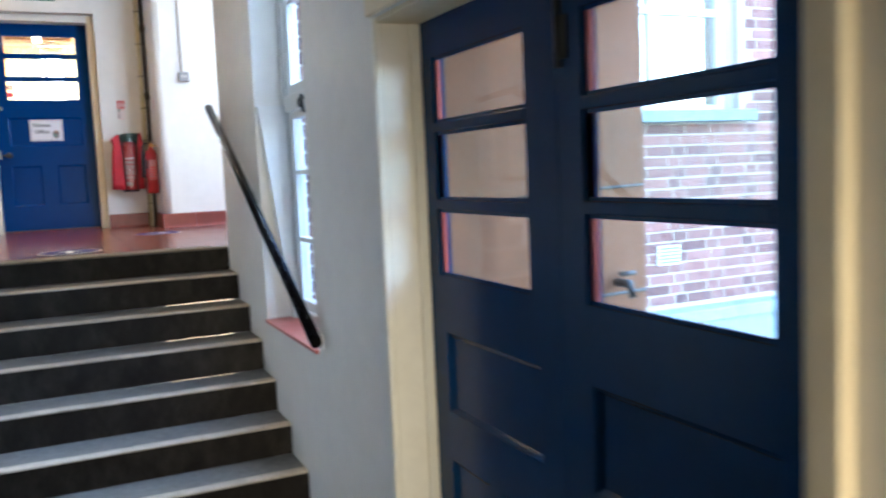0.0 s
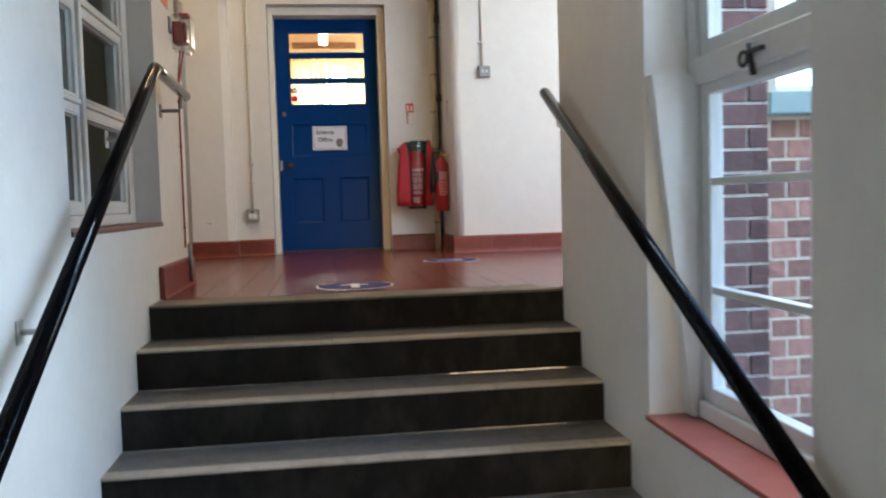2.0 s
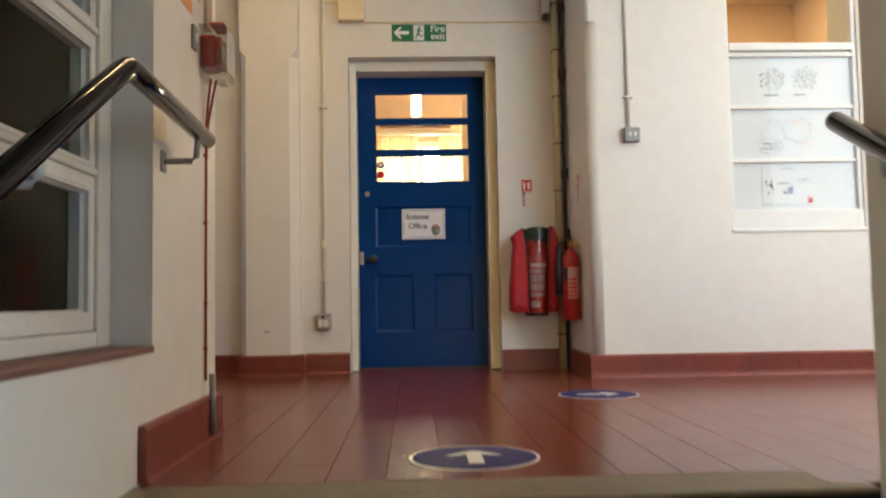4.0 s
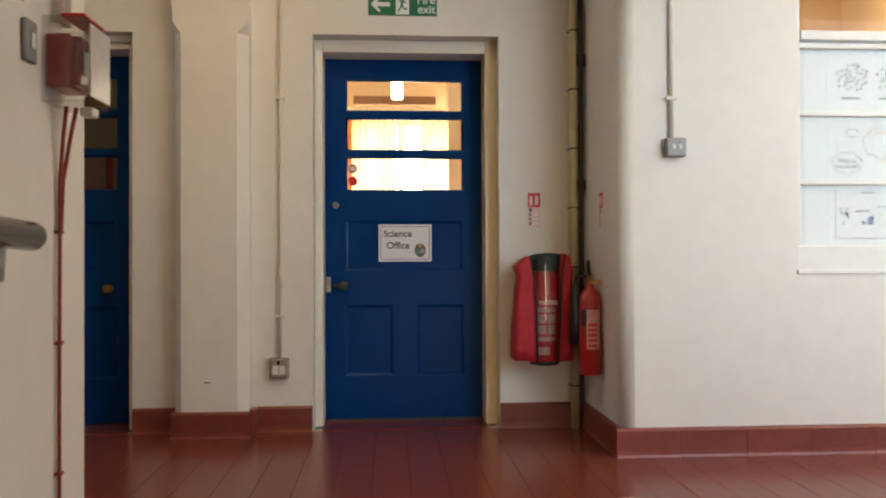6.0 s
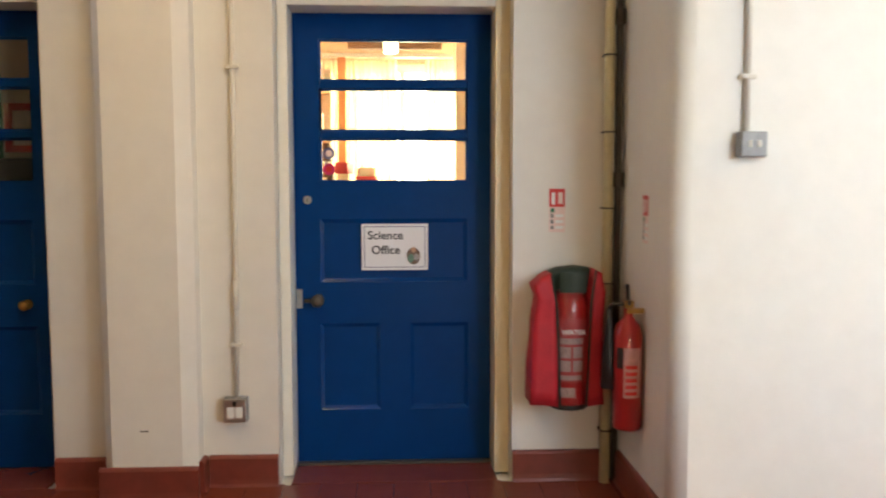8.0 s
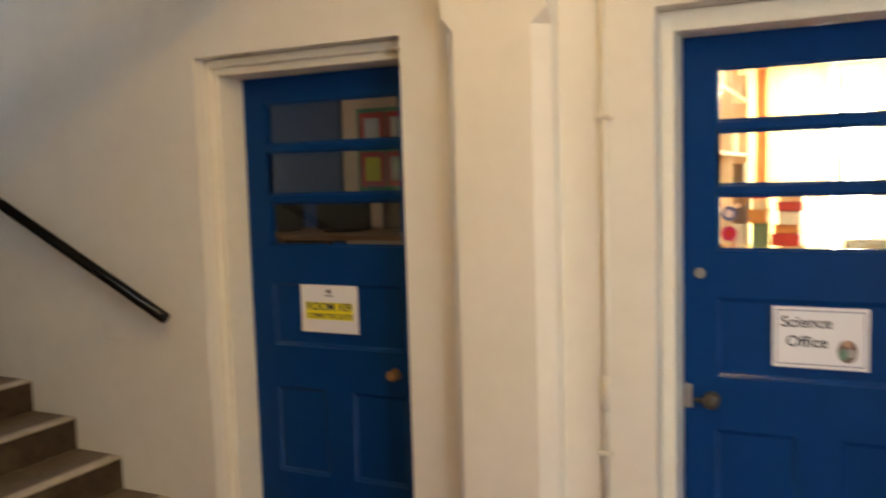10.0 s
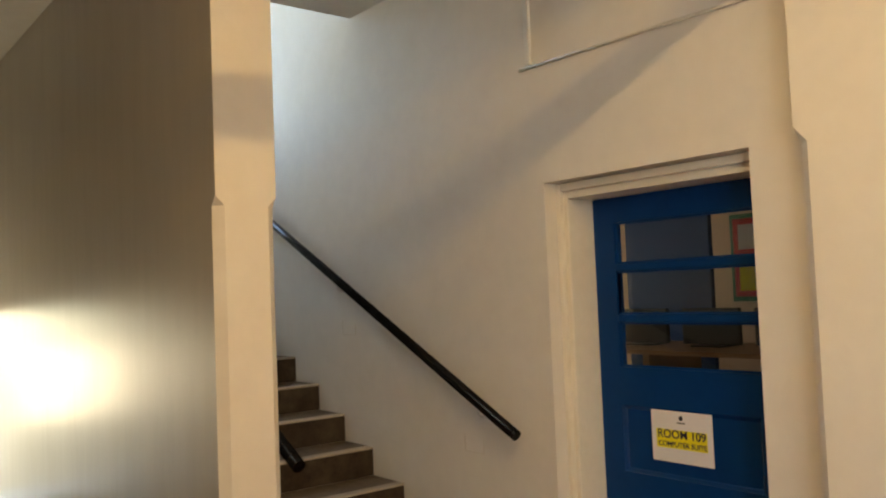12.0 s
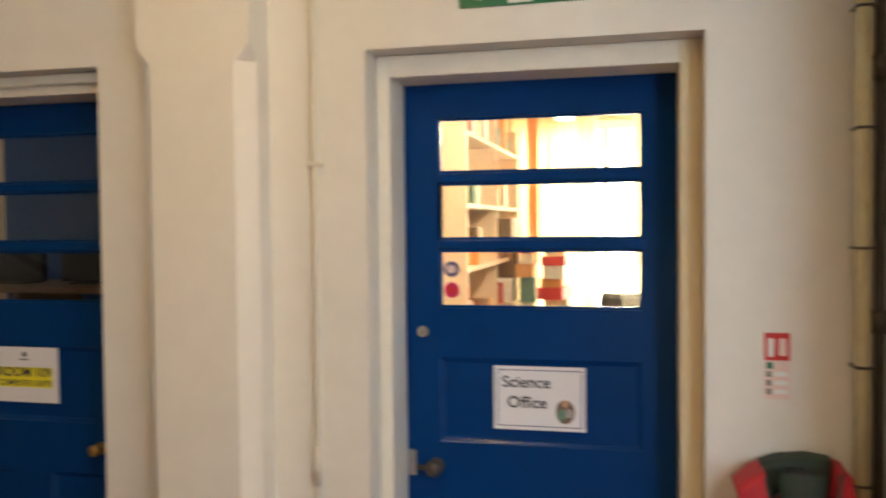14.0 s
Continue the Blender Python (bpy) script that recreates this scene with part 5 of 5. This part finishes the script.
for z0, z1, what in ((1.5645, 1.8845, 0), (1.2485, 1.5395, 1), (0.9455, 1.2235, 2)):
    po = thing("poster", (2.3, 8.71, z0), ("white paper with clusters of dark dots", "white paper with speech clouds", "white paper with a chart and dots")[what] + " behind the glass", "poster", "papers behind the glass")
    part("sheet", boxes((2.04, 2.633, 8.7055, 8.7065, z0, z1)), PAPER, po)
    part("side_sheet", boxes((1.899, 2.045, 8.7075, 8.7085, z0 + 0.0005, z1)), PAPER, po)
    d, y = bmesh.new(), 8.7050
    if what == 0:
        for cx, cz, n in ((2.165, 1.725, 34), (2.36, 1.725, 34)):
            for i in range(n):
                a_, rad = i * 2.4, 0.078 * math.sqrt((i + 0.5) / n)
                disc(cx + rad * math.cos(a_) + rng.uniform(-0.006, 0.006), y, cz + 0.85 * rad * math.sin(a_) + rng.uniform(-0.006, 0.006), 0.0062, 0.0062, sides=8, thick=0.0003, bm=d)
        part("dots", d, GREYINK, po)
        b = bmesh.new()
        bar(b, 2.11, 2.20, 1.622, 1.630, y - 0.0003), bar(b, 2.29, 2.36, 1.622, 1.630, y - 0.0003)
        part("caption_bars", b, GREYINK, po)
    elif what == 1:
        for cx, cz, rx, rz in ((2.135, 1.325, 0.07, 0.05), (2.30, 1.42, 0.085, 0.07), (2.16, 1.465, 0.03, 0.02)):
            pts = [(cx + rx * (1 + 0.08 * math.sin(7 * t)) * math.cos(t), y, cz + rz * (1 + 0.08 * math.sin(7 * t)) * math.sin(t)) for t in [i * 2 * math.pi / 42 for i in range(43)]]
            part("cloud", tube(pts, 0.0012, 5), GREYINK, po)
        letters("lettering", "What do", 0.026, pose(2.088, y, 1.328, 90), GREYINK, po, 0.0002)
        letters("lettering", "you think?", 0.026, pose(2.082, y, 1.302, 90), GREYINK, po, 0.0002)
        b = bmesh.new()
        for q in ((2.08, 2.095, 1.38, 1.392), (2.08, 2.095, 1.40, 1.412), (2.26, 2.35, 1.46, 1.472), (2.30, 2.37, 1.33, 1.342)):
            bar(b, *q, y - 0.0003)
        part("text_bars", b, PINK, po)
    else:
        b = bmesh.new()
        bar(b, 2.075, 2.0775, 0.975, 1.20, y - 0.0003), bar(b, 2.075, 2.40, 0.975, 0.978, y - 0.0003)
        bar(b, 2.20, 2.26, 1.185, 1.190, y - 0.0003), bar(b, 2.17, 2.24, 1.10, 1.106, y - 0.0003), bar(b, 2.28, 2.36, 1.12, 1.125, y - 0.0003)
        part("chart_lines", b, GREYINK, po)
        for i in range(12):
            disc(2.09 + rng.random() * 0.05, y, 1.04 + rng.random() * 0.08, 0.005, 0.005, sides=8, thick=0.0003, bm=d)
        part("dots", d, INK, po)
        d2 = bmesh.new()
        for i in range(9):
            disc(2.205 + rng.random() * 0.05, y, 1.045 + rng.random() * 0.03, 0.008, 0.007, sides=8, thick=0.0003, bm=d2)
        part("blue_dots", d2, BLUEINK, po)
        part("red_square", boxes((2.345, 2.375, y - 0.0005, y, 0.985, 1.02)), SIGNRED, po)

# ---- science office interior ----
ow = hollow("window_office", (0.5, 13.8, 0.75), "wide white office window", "window")
for q in ((-0.55, 1.6, 0.75, 0.82), (-0.55, 1.6, 2.28, 2.35)):
    part("rail", boxes((q[0], q[1], 13.80, 13.86, q[2], q[3])), WHITE, ow)
for x in (-0.55, 0.12, 0.83, 1.54):
    part("stile", boxes((x, x + 0.06, 13.80, 13.86, 0.8205, 2.2795)), WHITE, ow)


def curtain(name, x0, x1, y, z0, z1, mat, label, waves=14, depth=0.03):
    bm, n = bmesh.new(), waves * 8
    prev = None
    for i in range(n + 1):
        x = x0 + (x1 - x0) * i / n
        yy = y + depth * math.sin(2 * math.pi * waves * i / n) + 0.008 * math.sin(i * 0.9)
        v = (bm.verts.new((x, yy, z0)), bm.verts.new((x, yy, z1)))
        if prev:
            f = bm.faces.new((prev[0], v[0], v[1], prev[1]))
            f.smooth = True
        prev = v
    bmesh.ops.solidify(bm, geom=bm.faces[:], thickness=0.003)
    return tagged(part(name, bm, mat), label, "curtain")


curtain("curtain", -0.74, 0.10, 13.55, 0.3, 2.36, SHEER, "cream pleated curtain glowing at the office window", 14)
curtain("curtain", 0.36, 0.64, 13.55, 0.3, 2.36, SHEER, "cream pleated curtain glowing at the office window", 6)
pe = thing("pelmet", (0.1, 13.45, 2.36), "dark timber pelmet over a white curtain rail", "pelmet")
part("board", boxes((-0.33, 0.50, 13.40, 13.47, 2.44, 2.52), bevel=0.004), WOOD, pe)
part("rail", boxes((-0.74, 1.6, 13.42, 13.50, 2.365, 2.40), bevel=0.004), WHITE, pe)
tagged(part("office_cupboard", boxes((0.60, 1.30, 13.05, 13.40, 0.0, 2.7), bevel=0.006), PEACH), "tall peach painted cupboard beside the office window", "cupboard")
tagged(part("office_post", boxes((-0.42, -0.35, 13.38, 13.45, 0.0, 2.36), bevel=0.006), ORANGEPAPER), "pale reddish timber post beside the curtain", "post")
lp = thing("ceiling_lamp", (0.08, 10.9, 2.0), "lit cylindrical lamp hung from the office ceiling", "lamp")
part("shade", turned([(0.035, 2.02), (0.042, 2.025), (0.042, 2.19), (0.035, 2.195)], 0.08, 10.9, 18), LAMP, lp, "glowing glass cylinder")
part("cap", turned([(0.046, 2.196), (0.046, 2.235), (0.012, 2.24), (0.012, 3.2)], 0.08, 10.9, 18), BRASS, lp)
sh = thing("shelf_unit", (-0.55, 11.6, 0), "wooden shelves full of folders and boxes", "shelf")
for z in (0.9, 1.28, 1.62, 2.0):
    part("shelf", boxes((-0.749, -0.45, 11.2, 13.0, z, z + 0.022)), PEACH, sh)
for y in (11.18, 12.1, 13.0):
    part("upright", boxes((-0.749, -0.45, y, y + 0.02, 0.0, 2.2)), PEACH, sh)
COVERS = [material("cover_" + n, c, 0.6, grain=0.15) for n, c in (("red", (0.5, 0.04, 0.04)), ("cream", (0.7, 0.55, 0.36)), ("green", (0.12, 0.2, 0.13)), ("brown", (0.2, 0.11, 0.06)), ("white", (0.75, 0.7, 0.62)), ("orange", (0.62, 0.27, 0.08)))]
rng = random.Random(7)
for z in (0.922, 1.302, 1.642, 2.022):
    y = 11.22
    while y < 12.95:
        w = rng.uniform(0.03, 0.16)
        h = rng.uniform(0.14, 0.27) if w < 0.08 else rng.uniform(0.10, 0.22)
        if rng.random() < 0.8 and not (12.08 < y + w and y < 12.13):
            tagged(part("folder" if w < 0.08 else "storage_box", boxes((-0.74, -0.74 + rng.uniform(0.2, 0.28), y, y + w * 0.92, z + 0.0005, z + h), bevel=0.004), rng.choice(COVERS)),
                   "coloured folder standing on the office shelf" if w < 0.08 else "storage box standing on the office shelf", "folder" if w < 0.08 else "box", "things on the office shelves")
        y += w
dk = thing("desk", (0.5, 12.8, 0), "beech office desk under the window", "desk")
part("top", boxes((-0.24, 0.58, 12.45, 13.2, 0.72, 0.75), bevel=0.004), DESK, dk)
for x in (-0.2, 0.50):
    for y in (12.48, 13.12):
        part("leg", boxes((x, x + 0.05, y, y + 0.05, 0, 0.7195)), STEEL, dk)

# boxes and folders piled on the desk and a cabinet beside it
tagged(part("filing_cabinet", boxes((-0.70, -0.26, 12.40, 12.95, 0.0, 1.0), bevel=0.006), STEEL), "grey steel filing cabinet piled with boxes", "cabinet")
PILE = [(-0.58, -0.42, 1.0, 1.16, 4), (-0.59, -0.41, 1.161, 1.36, 3), (-0.56, -0.44, 1.361, 1.43, 4), (-0.575, -0.42, 1.431, 1.57, 3),
        (-0.39, -0.28, 1.0, 1.17, 2), (-0.39, -0.28, 1.171, 1.26, 5), (-0.38, -0.29, 1.261, 1.33, 1), (-0.37, -0.27, 1.331, 1.42, 0),
        (-0.22, -0.06, 0.751, 0.90, 4), (-0.21, -0.05, 0.901, 1.02, 1), (-0.235, -0.06, 1.021, 1.10, 0), (-0.22, -0.07, 1.101, 1.16, 5), (-0.20, -0.06, 1.161, 1.25, 4), (-0.22, -0.06, 1.251, 1.31, 0), (-0.21, -0.08, 1.311, 1.38, 1)]
rng = random.Random(11)
for x0, x1, z0, z1, c in PILE:
    y0, lean = 12.50 + rng.uniform(0, 0.10), rng.uniform(-9, 9)
    bm = boxes(((x0 - x1) / 2, (x1 - x0) / 2, -0.14, 0.14, 0, z1 - z0), bevel=0.005)
    bm.transform(pose((x0 + x1) / 2, y0 + 0.14, z0, 0, 0, lean))
    if z1 - z0 < 0.10:
        tagged(part("folder", bm, COVERS[c]), "coloured folder lying on a pile in the office", "folder", "piled office things")
    else:
        tagged(part("storage_box", bm, COVERS[c]), "storage box piled in the office", "box", "piled office things")
oc = thing("office_chair", (0.33, 12.2, 0), "dark padded office chair beside the desk", "chair")
bk = boxes((0.17, 0.49, 12.26, 12.33, 0.62, 1.09), bevel=0.03)
part("backrest", bk, DARKPIPE, oc)
part("seat", boxes((0.10, 0.56, 11.85, 12.27, 0.44, 0.51), bevel=0.02), DARKPIPE, oc)
part("back_post", tube([(0.33, 12.30, 0.46), (0.33, 12.34, 0.65)], 0.018, 10), BLACK, oc)
part("column", turned([(0.03, 0.08), (0.03, 0.43)], 0.33, 12.06, 14), BLACK, oc)
for i in range(5):
    a_ = i * 2 * math.pi / 5
    part("foot", tube([(0.33, 12.06, 0.075), (0.33 + 0.27 * math.cos(a_), 12.06 + 0.27 * math.sin(a_), 0.03)], 0.018, 8), BLACK, oc)

# ---- computer room interior ----
tagged(part("blue_partition", boxes((-4.31, -3.50, 12.4, 12.45, 0.0, 2.7), bevel=0.004), CPUBLUE), "plain dark blue partition panel", "partition")
ld = thing("long_desk", (-3.4, 11.6, 0), "long wooden computer desk", "desk")
part("top", boxes((-5.0, -1.9, 11.3, 12.1, 1.14, 1.17), bevel=0.004), DESK, ld)
for x in (-4.9, -3.4, -2.0):
    part("leg", boxes((x, x + 0.05, 11.4, 12.0, 0, 1.1395)), DESK, ld)


def monitor(x):
    mo = thing("monitor", (x, 11.7, 1.17), "black computer monitor on the long desk", "monitor", "computer room monitors")
    part("screen", boxes((x - 0.22, x + 0.22, 11.68, 11.72, 1.185, 1.43), bevel=0.006), BLACK, mo)
    part("stand", boxes((x - 0.03, x + 0.03, 11.71, 11.75, 1.182, 1.3)), BLACK, mo)
    part("foot", boxes((x - 0.12, x + 0.12, 11.62, 11.82, 1.1705, 1.182), bevel=0.003), BLACK, mo)


for x in (-4.2, -3.62, -3.05, -2.5):
    monitor(x)
PX = -3.80
pb = thing("pinboard", (PX + 0.28, 13.19, 1.4), "green-edged board with red framed papers", "pinboard")
part("board", boxes((PX, PX + 0.57, 13.17, 13.199, 1.43, 2.17)), GREEN, pb)
for i, (x, z) in enumerate(((PX + 0.03, 1.82), (PX + 0.30, 1.82), (PX + 0.03, 1.47), (PX + 0.30, 1.47))):
    fr_ = part("red_sheet", boxes((x, x + 0.25, 13.165, 13.1695, z, z + 0.31)), SIGNRED, pb)
    part("paper", boxes((x + 0.05, x + 0.20, 13.160, 13.1645, z + 0.05, z + 0.26)), PAPER if i != 2 else YELLOW, fr_)
pf = thing("picture_frame", (-2.9, 13.19, 1.55), "wooden picture frame with a red edge", "picture")
part("frame", wall_grid("x", -3.2, -2.62, 13.16, 13.199, 1.52, 1.93, [(-3.14, -2.68, 1.58, 1.87)]), SIGNRED, pf)
part("picture", boxes((-3.14, -2.68, 13.185, 13.195, 1.58, 1.87)), PINK, pf)

# ---- courtyard seen through the glass ----
cw = hollow("window_corridor", (3.2, 5.4, 0.76), "corridor windows with grey-green sills", "window")
for a, b in ((1.75, 2.95), (3.4, 4.7)):
    part("sill", boxes((a - 0.08, b + 0.08, 5.10, 5.35, 0.68, 0.76), bevel=0.006), GREENSILL, cw, "grey-green stone sill")
    for x in (a, (a + b) / 2 - 0.03, b - 0.06):
        part("stile", boxes((x, x + 0.06, 5.35, 5.41, 0.7605, 2.9)), WHITE, cw)
    for z in (0.7605, 1.45, 2.1):
        part("rail", boxes((a + 0.0601, b - 0.0601, 5.352, 5.408, z, z + 0.05)), WHITE, cw)
SKYGLASS = pane_glass("sky_reflecting_glass", (0.8, 0.85, 0.85), 0.35)
for a, b in ((1.75, 2.95), (3.4, 4.7)):
    for x0, x1 in ((a + 0.06, (a + b) / 2 - 0.03), ((a + b) / 2 + 0.03, b - 0.06)):
        for z0, z1 in ((0.8105, 1.45), (1.50, 2.1), (2.15, 2.9)):
            glazed(part("pane", boxes((x0, x1, 5.378, 5.382, z0, z1)), SKYGLASS, cw))
tagged(part("plinth_coping", boxes((1.5, 7.6, 5.02, 5.20, -0.72, -0.63), bevel=0.008), STONE), "blue-grey stone coping along the wall", "coping", kind="structure")
tagged(part("plinth", boxes((1.5, 7.6, 5.05, 5.20, -1.2, -0.7205)), STONE), "blue-grey rendered plinth", "plinth", kind="structure")
vg = thing("wall_vent", (4.02, 5.2, -0.3), "white air vent in the brick wall", "vent")
part("frame", boxes((3.92, 4.12, 5.178, 5.195, -0.315, -0.178), bevel=0.003), SIGNWHITE, vg)
for i in range(5):
    part("slat", boxes((3.935, 4.105, 5.172, 5.1775, -0.30 + i * 0.024, -0.288 + i * 0.024)), GREYINK, vg)
tp = thing("garden_tap", (2.11, 3.2, -0.08), "dark tap and pipe on the porch wall", "tap")
part("body", tube([(2.11, 3.2, -0.05), (2.11, 3.12, -0.05), (2.11, 3.10, -0.10)], 0.016, 10), DARKPIPE, tp)
part("wheel", tube([(2.075, 3.13, -0.01), (2.145, 3.13, -0.01)], 0.010, 8), DARKPIPE, tp)
part("pipe", tube([(1.52, 3.19, -0.11), (2.24, 3.19, -0.09)], 0.007, 8), DARKPIPE, tp)
cb = thing("wall_cable", (1.9, 3.19, 0.32), "dark cable clipped along the porch wall", "cable")
part("cable", tube([(1.52, 3.194, 0.29), (1.9, 3.194, 0.315), (2.24, 3.194, 0.325)], 0.006, 8), DARKPIPE, cb)

# ---- pieces: floor tiles, bricks ----
S = 0.152


def tile_mesh(bm, x, y, w, d, z=0.0, t=0.012, g=0.0007, c=0.0010):
    lo_ = [bm.verts.new(v) for v in ((x + g, y + 0.0003, z - t), (x + w - g, y + 0.0003, z - t), (x + w - g, y + d - 0.0003, z - t), (x + g, y + d - 0.0003, z - t))]
    mid = [bm.verts.new((v.co.x, v.co.y, z - c)) for v in lo_]
    hi_ = [bm.verts.new(v) for v in ((x + g + c, y + c / 2, z), (x + w - g - c, y + c / 2, z), (x + w - g - c, y + d - c / 2, z), (x + g + c, y + d - c / 2, z))]
    for a, b in ((lo_, mid), (mid, hi_)):
        for i in range(4):
            bm.faces.new((a[i], a[(i + 1) % 4], b[(i + 1) % 4], b[i]))
    bm.faces.new(hi_)


one = bmesh.new()
tile_mesh(one, 0, 0, S, S)
tile_me = mesh_of("tile", one, TILE)
rest = bmesh.new()
rng = random.Random(2)
ys = [NY0 + 0.062 + j * S for j in range(23)]
for i in range(-13, 41):
    for j, y in enumerate(ys):
        x = -0.66 + i * S
        off = 0.0 if i % 2 else S / 2
        yy = y - off
        if yy < NY0 + 0.062 - 1e-6:
            continue
        if x < -0.67 and yy < 6.92:
            continue
        if x < 1.0 and yy < NY0 + 0.21:
            continue
        if yy + S > 9.345:
            if yy < 9.345 - 0.02:
                tile_mesh(rest, x, yy, S, 9.345 - yy)
            continue
        if 0 <= i <= 11:
            ob = new("tile", tile_me)
            ob.parent = landing
            ob.location = (x, yy, rng.uniform(-0.0003, 0.0003))
        else:
            tile_mesh(rest, x, yy, S, S)
    if i % 2 == 0:
        x = -0.66 + i * S
        if x > -0.67:
            tile_mesh(rest, x, NY0 + (0.214 if x < 1.0 else 0.062), S, S / 2)
ob = part("tile_field", rest, TILE, landing)
tagged(ob, "red quarry tiles farther along the landing", kind="stuff")

brick_wall = setting("wall_brick", wall_grid("x", 1.5, 7.6, 5.2005, 5.268, -1.4, 3.4, [(1.75, 2.95, 0.76, 2.9), (3.4, 4.7, 0.76, 2.9)]), MORTAR, "red brick outer wall with pale mortar", "wall")
BW, BH, J = 0.215, 0.065, 0.010


def brick_mesh(bm, x, z, w, y=5.197):
    g = 0.003
    f = [bm.verts.new(v) for v in ((x + g, y, z + g), (x + w - g, y, z + g), (x + w - g, y, z + BH - g), (x + g, y, z + BH - g))]
    m_ = [bm.verts.new(v) for v in ((x, y + g, z), (x + w, y + g, z), (x + w, y + g, z + BH), (x, y + g, z + BH))]
    k_ = [bm.verts.new((v.co.x, y + 0.02, v.co.z)) for v in m_]
    bm.faces.new(f)
    for a, b in ((f, m_), (m_, k_)):
        for i in range(4):
            bm.faces.new((a[i], b[i], b[(i + 1) % 4], a[(i + 1) % 4]))


one = bmesh.new()
brick_mesh(one, 0, 0, BW)
brick_me = mesh_of("brick", one, BRICK)
one = bmesh.new()
brick_mesh(one, 0, 0, 0.1025)
half_me = mesh_of("brick", one, BRICK)
far = bmesh.new()
count = 0
for c_ in range(-8, 34):
    z = c_ * (BH + J)
    x, header = 1.5 - (0.16 if c_ % 2 else 0.0), bool(c_ % 2)
    while x < 7.5:
        w = 0.1025 if header else BW
        clear = not any(a - 0.02 < x + w and x < b + 0.02 and z + BH > 0.67 and z < 2.9 for a, b in ((1.75, 2.95), (3.4, 4.7)))
        if clear and x >= 1.5 and z > -0.63:
            if count < 300 and 1.5 <= x < 4.9 and z < 1.25:
                ob = new("brick", half_me if header else brick_me)
                ob.parent, ob.location = brick_wall, (x, rng.uniform(-0.002, 0.002), z)
                count += 1
            else:
                brick_mesh(far, x, z, w)
        x += w + J
        header = not header
ob = part("brick_field", far, BRICK, brick_wall)
tagged(ob, "red bricks farther along the wall", kind="stuff")
# brick reveal of the stair window
rv = setting("window_reveal", boxes((1.335, 1.52, 4.852, 4.90, -0.6, 2.4)), MORTAR, "brick outer reveal of the stair window", "wall")
for c_ in range(-8, 32):
    z, y = c_ * (BH + J) + 0.02, 4.84
    bm = boxes((1.345, 1.44 if c_ % 2 else 1.515, 4.838, 4.853, z, z + BH), bevel=0.003)
    part("brick", bm, DARKBRICK, rv)
    if c_ % 2:
        part("brick", boxes((1.45, 1.515, 4.838, 4.853, z, z + BH), bevel=0.003), DARKBRICK, rv)
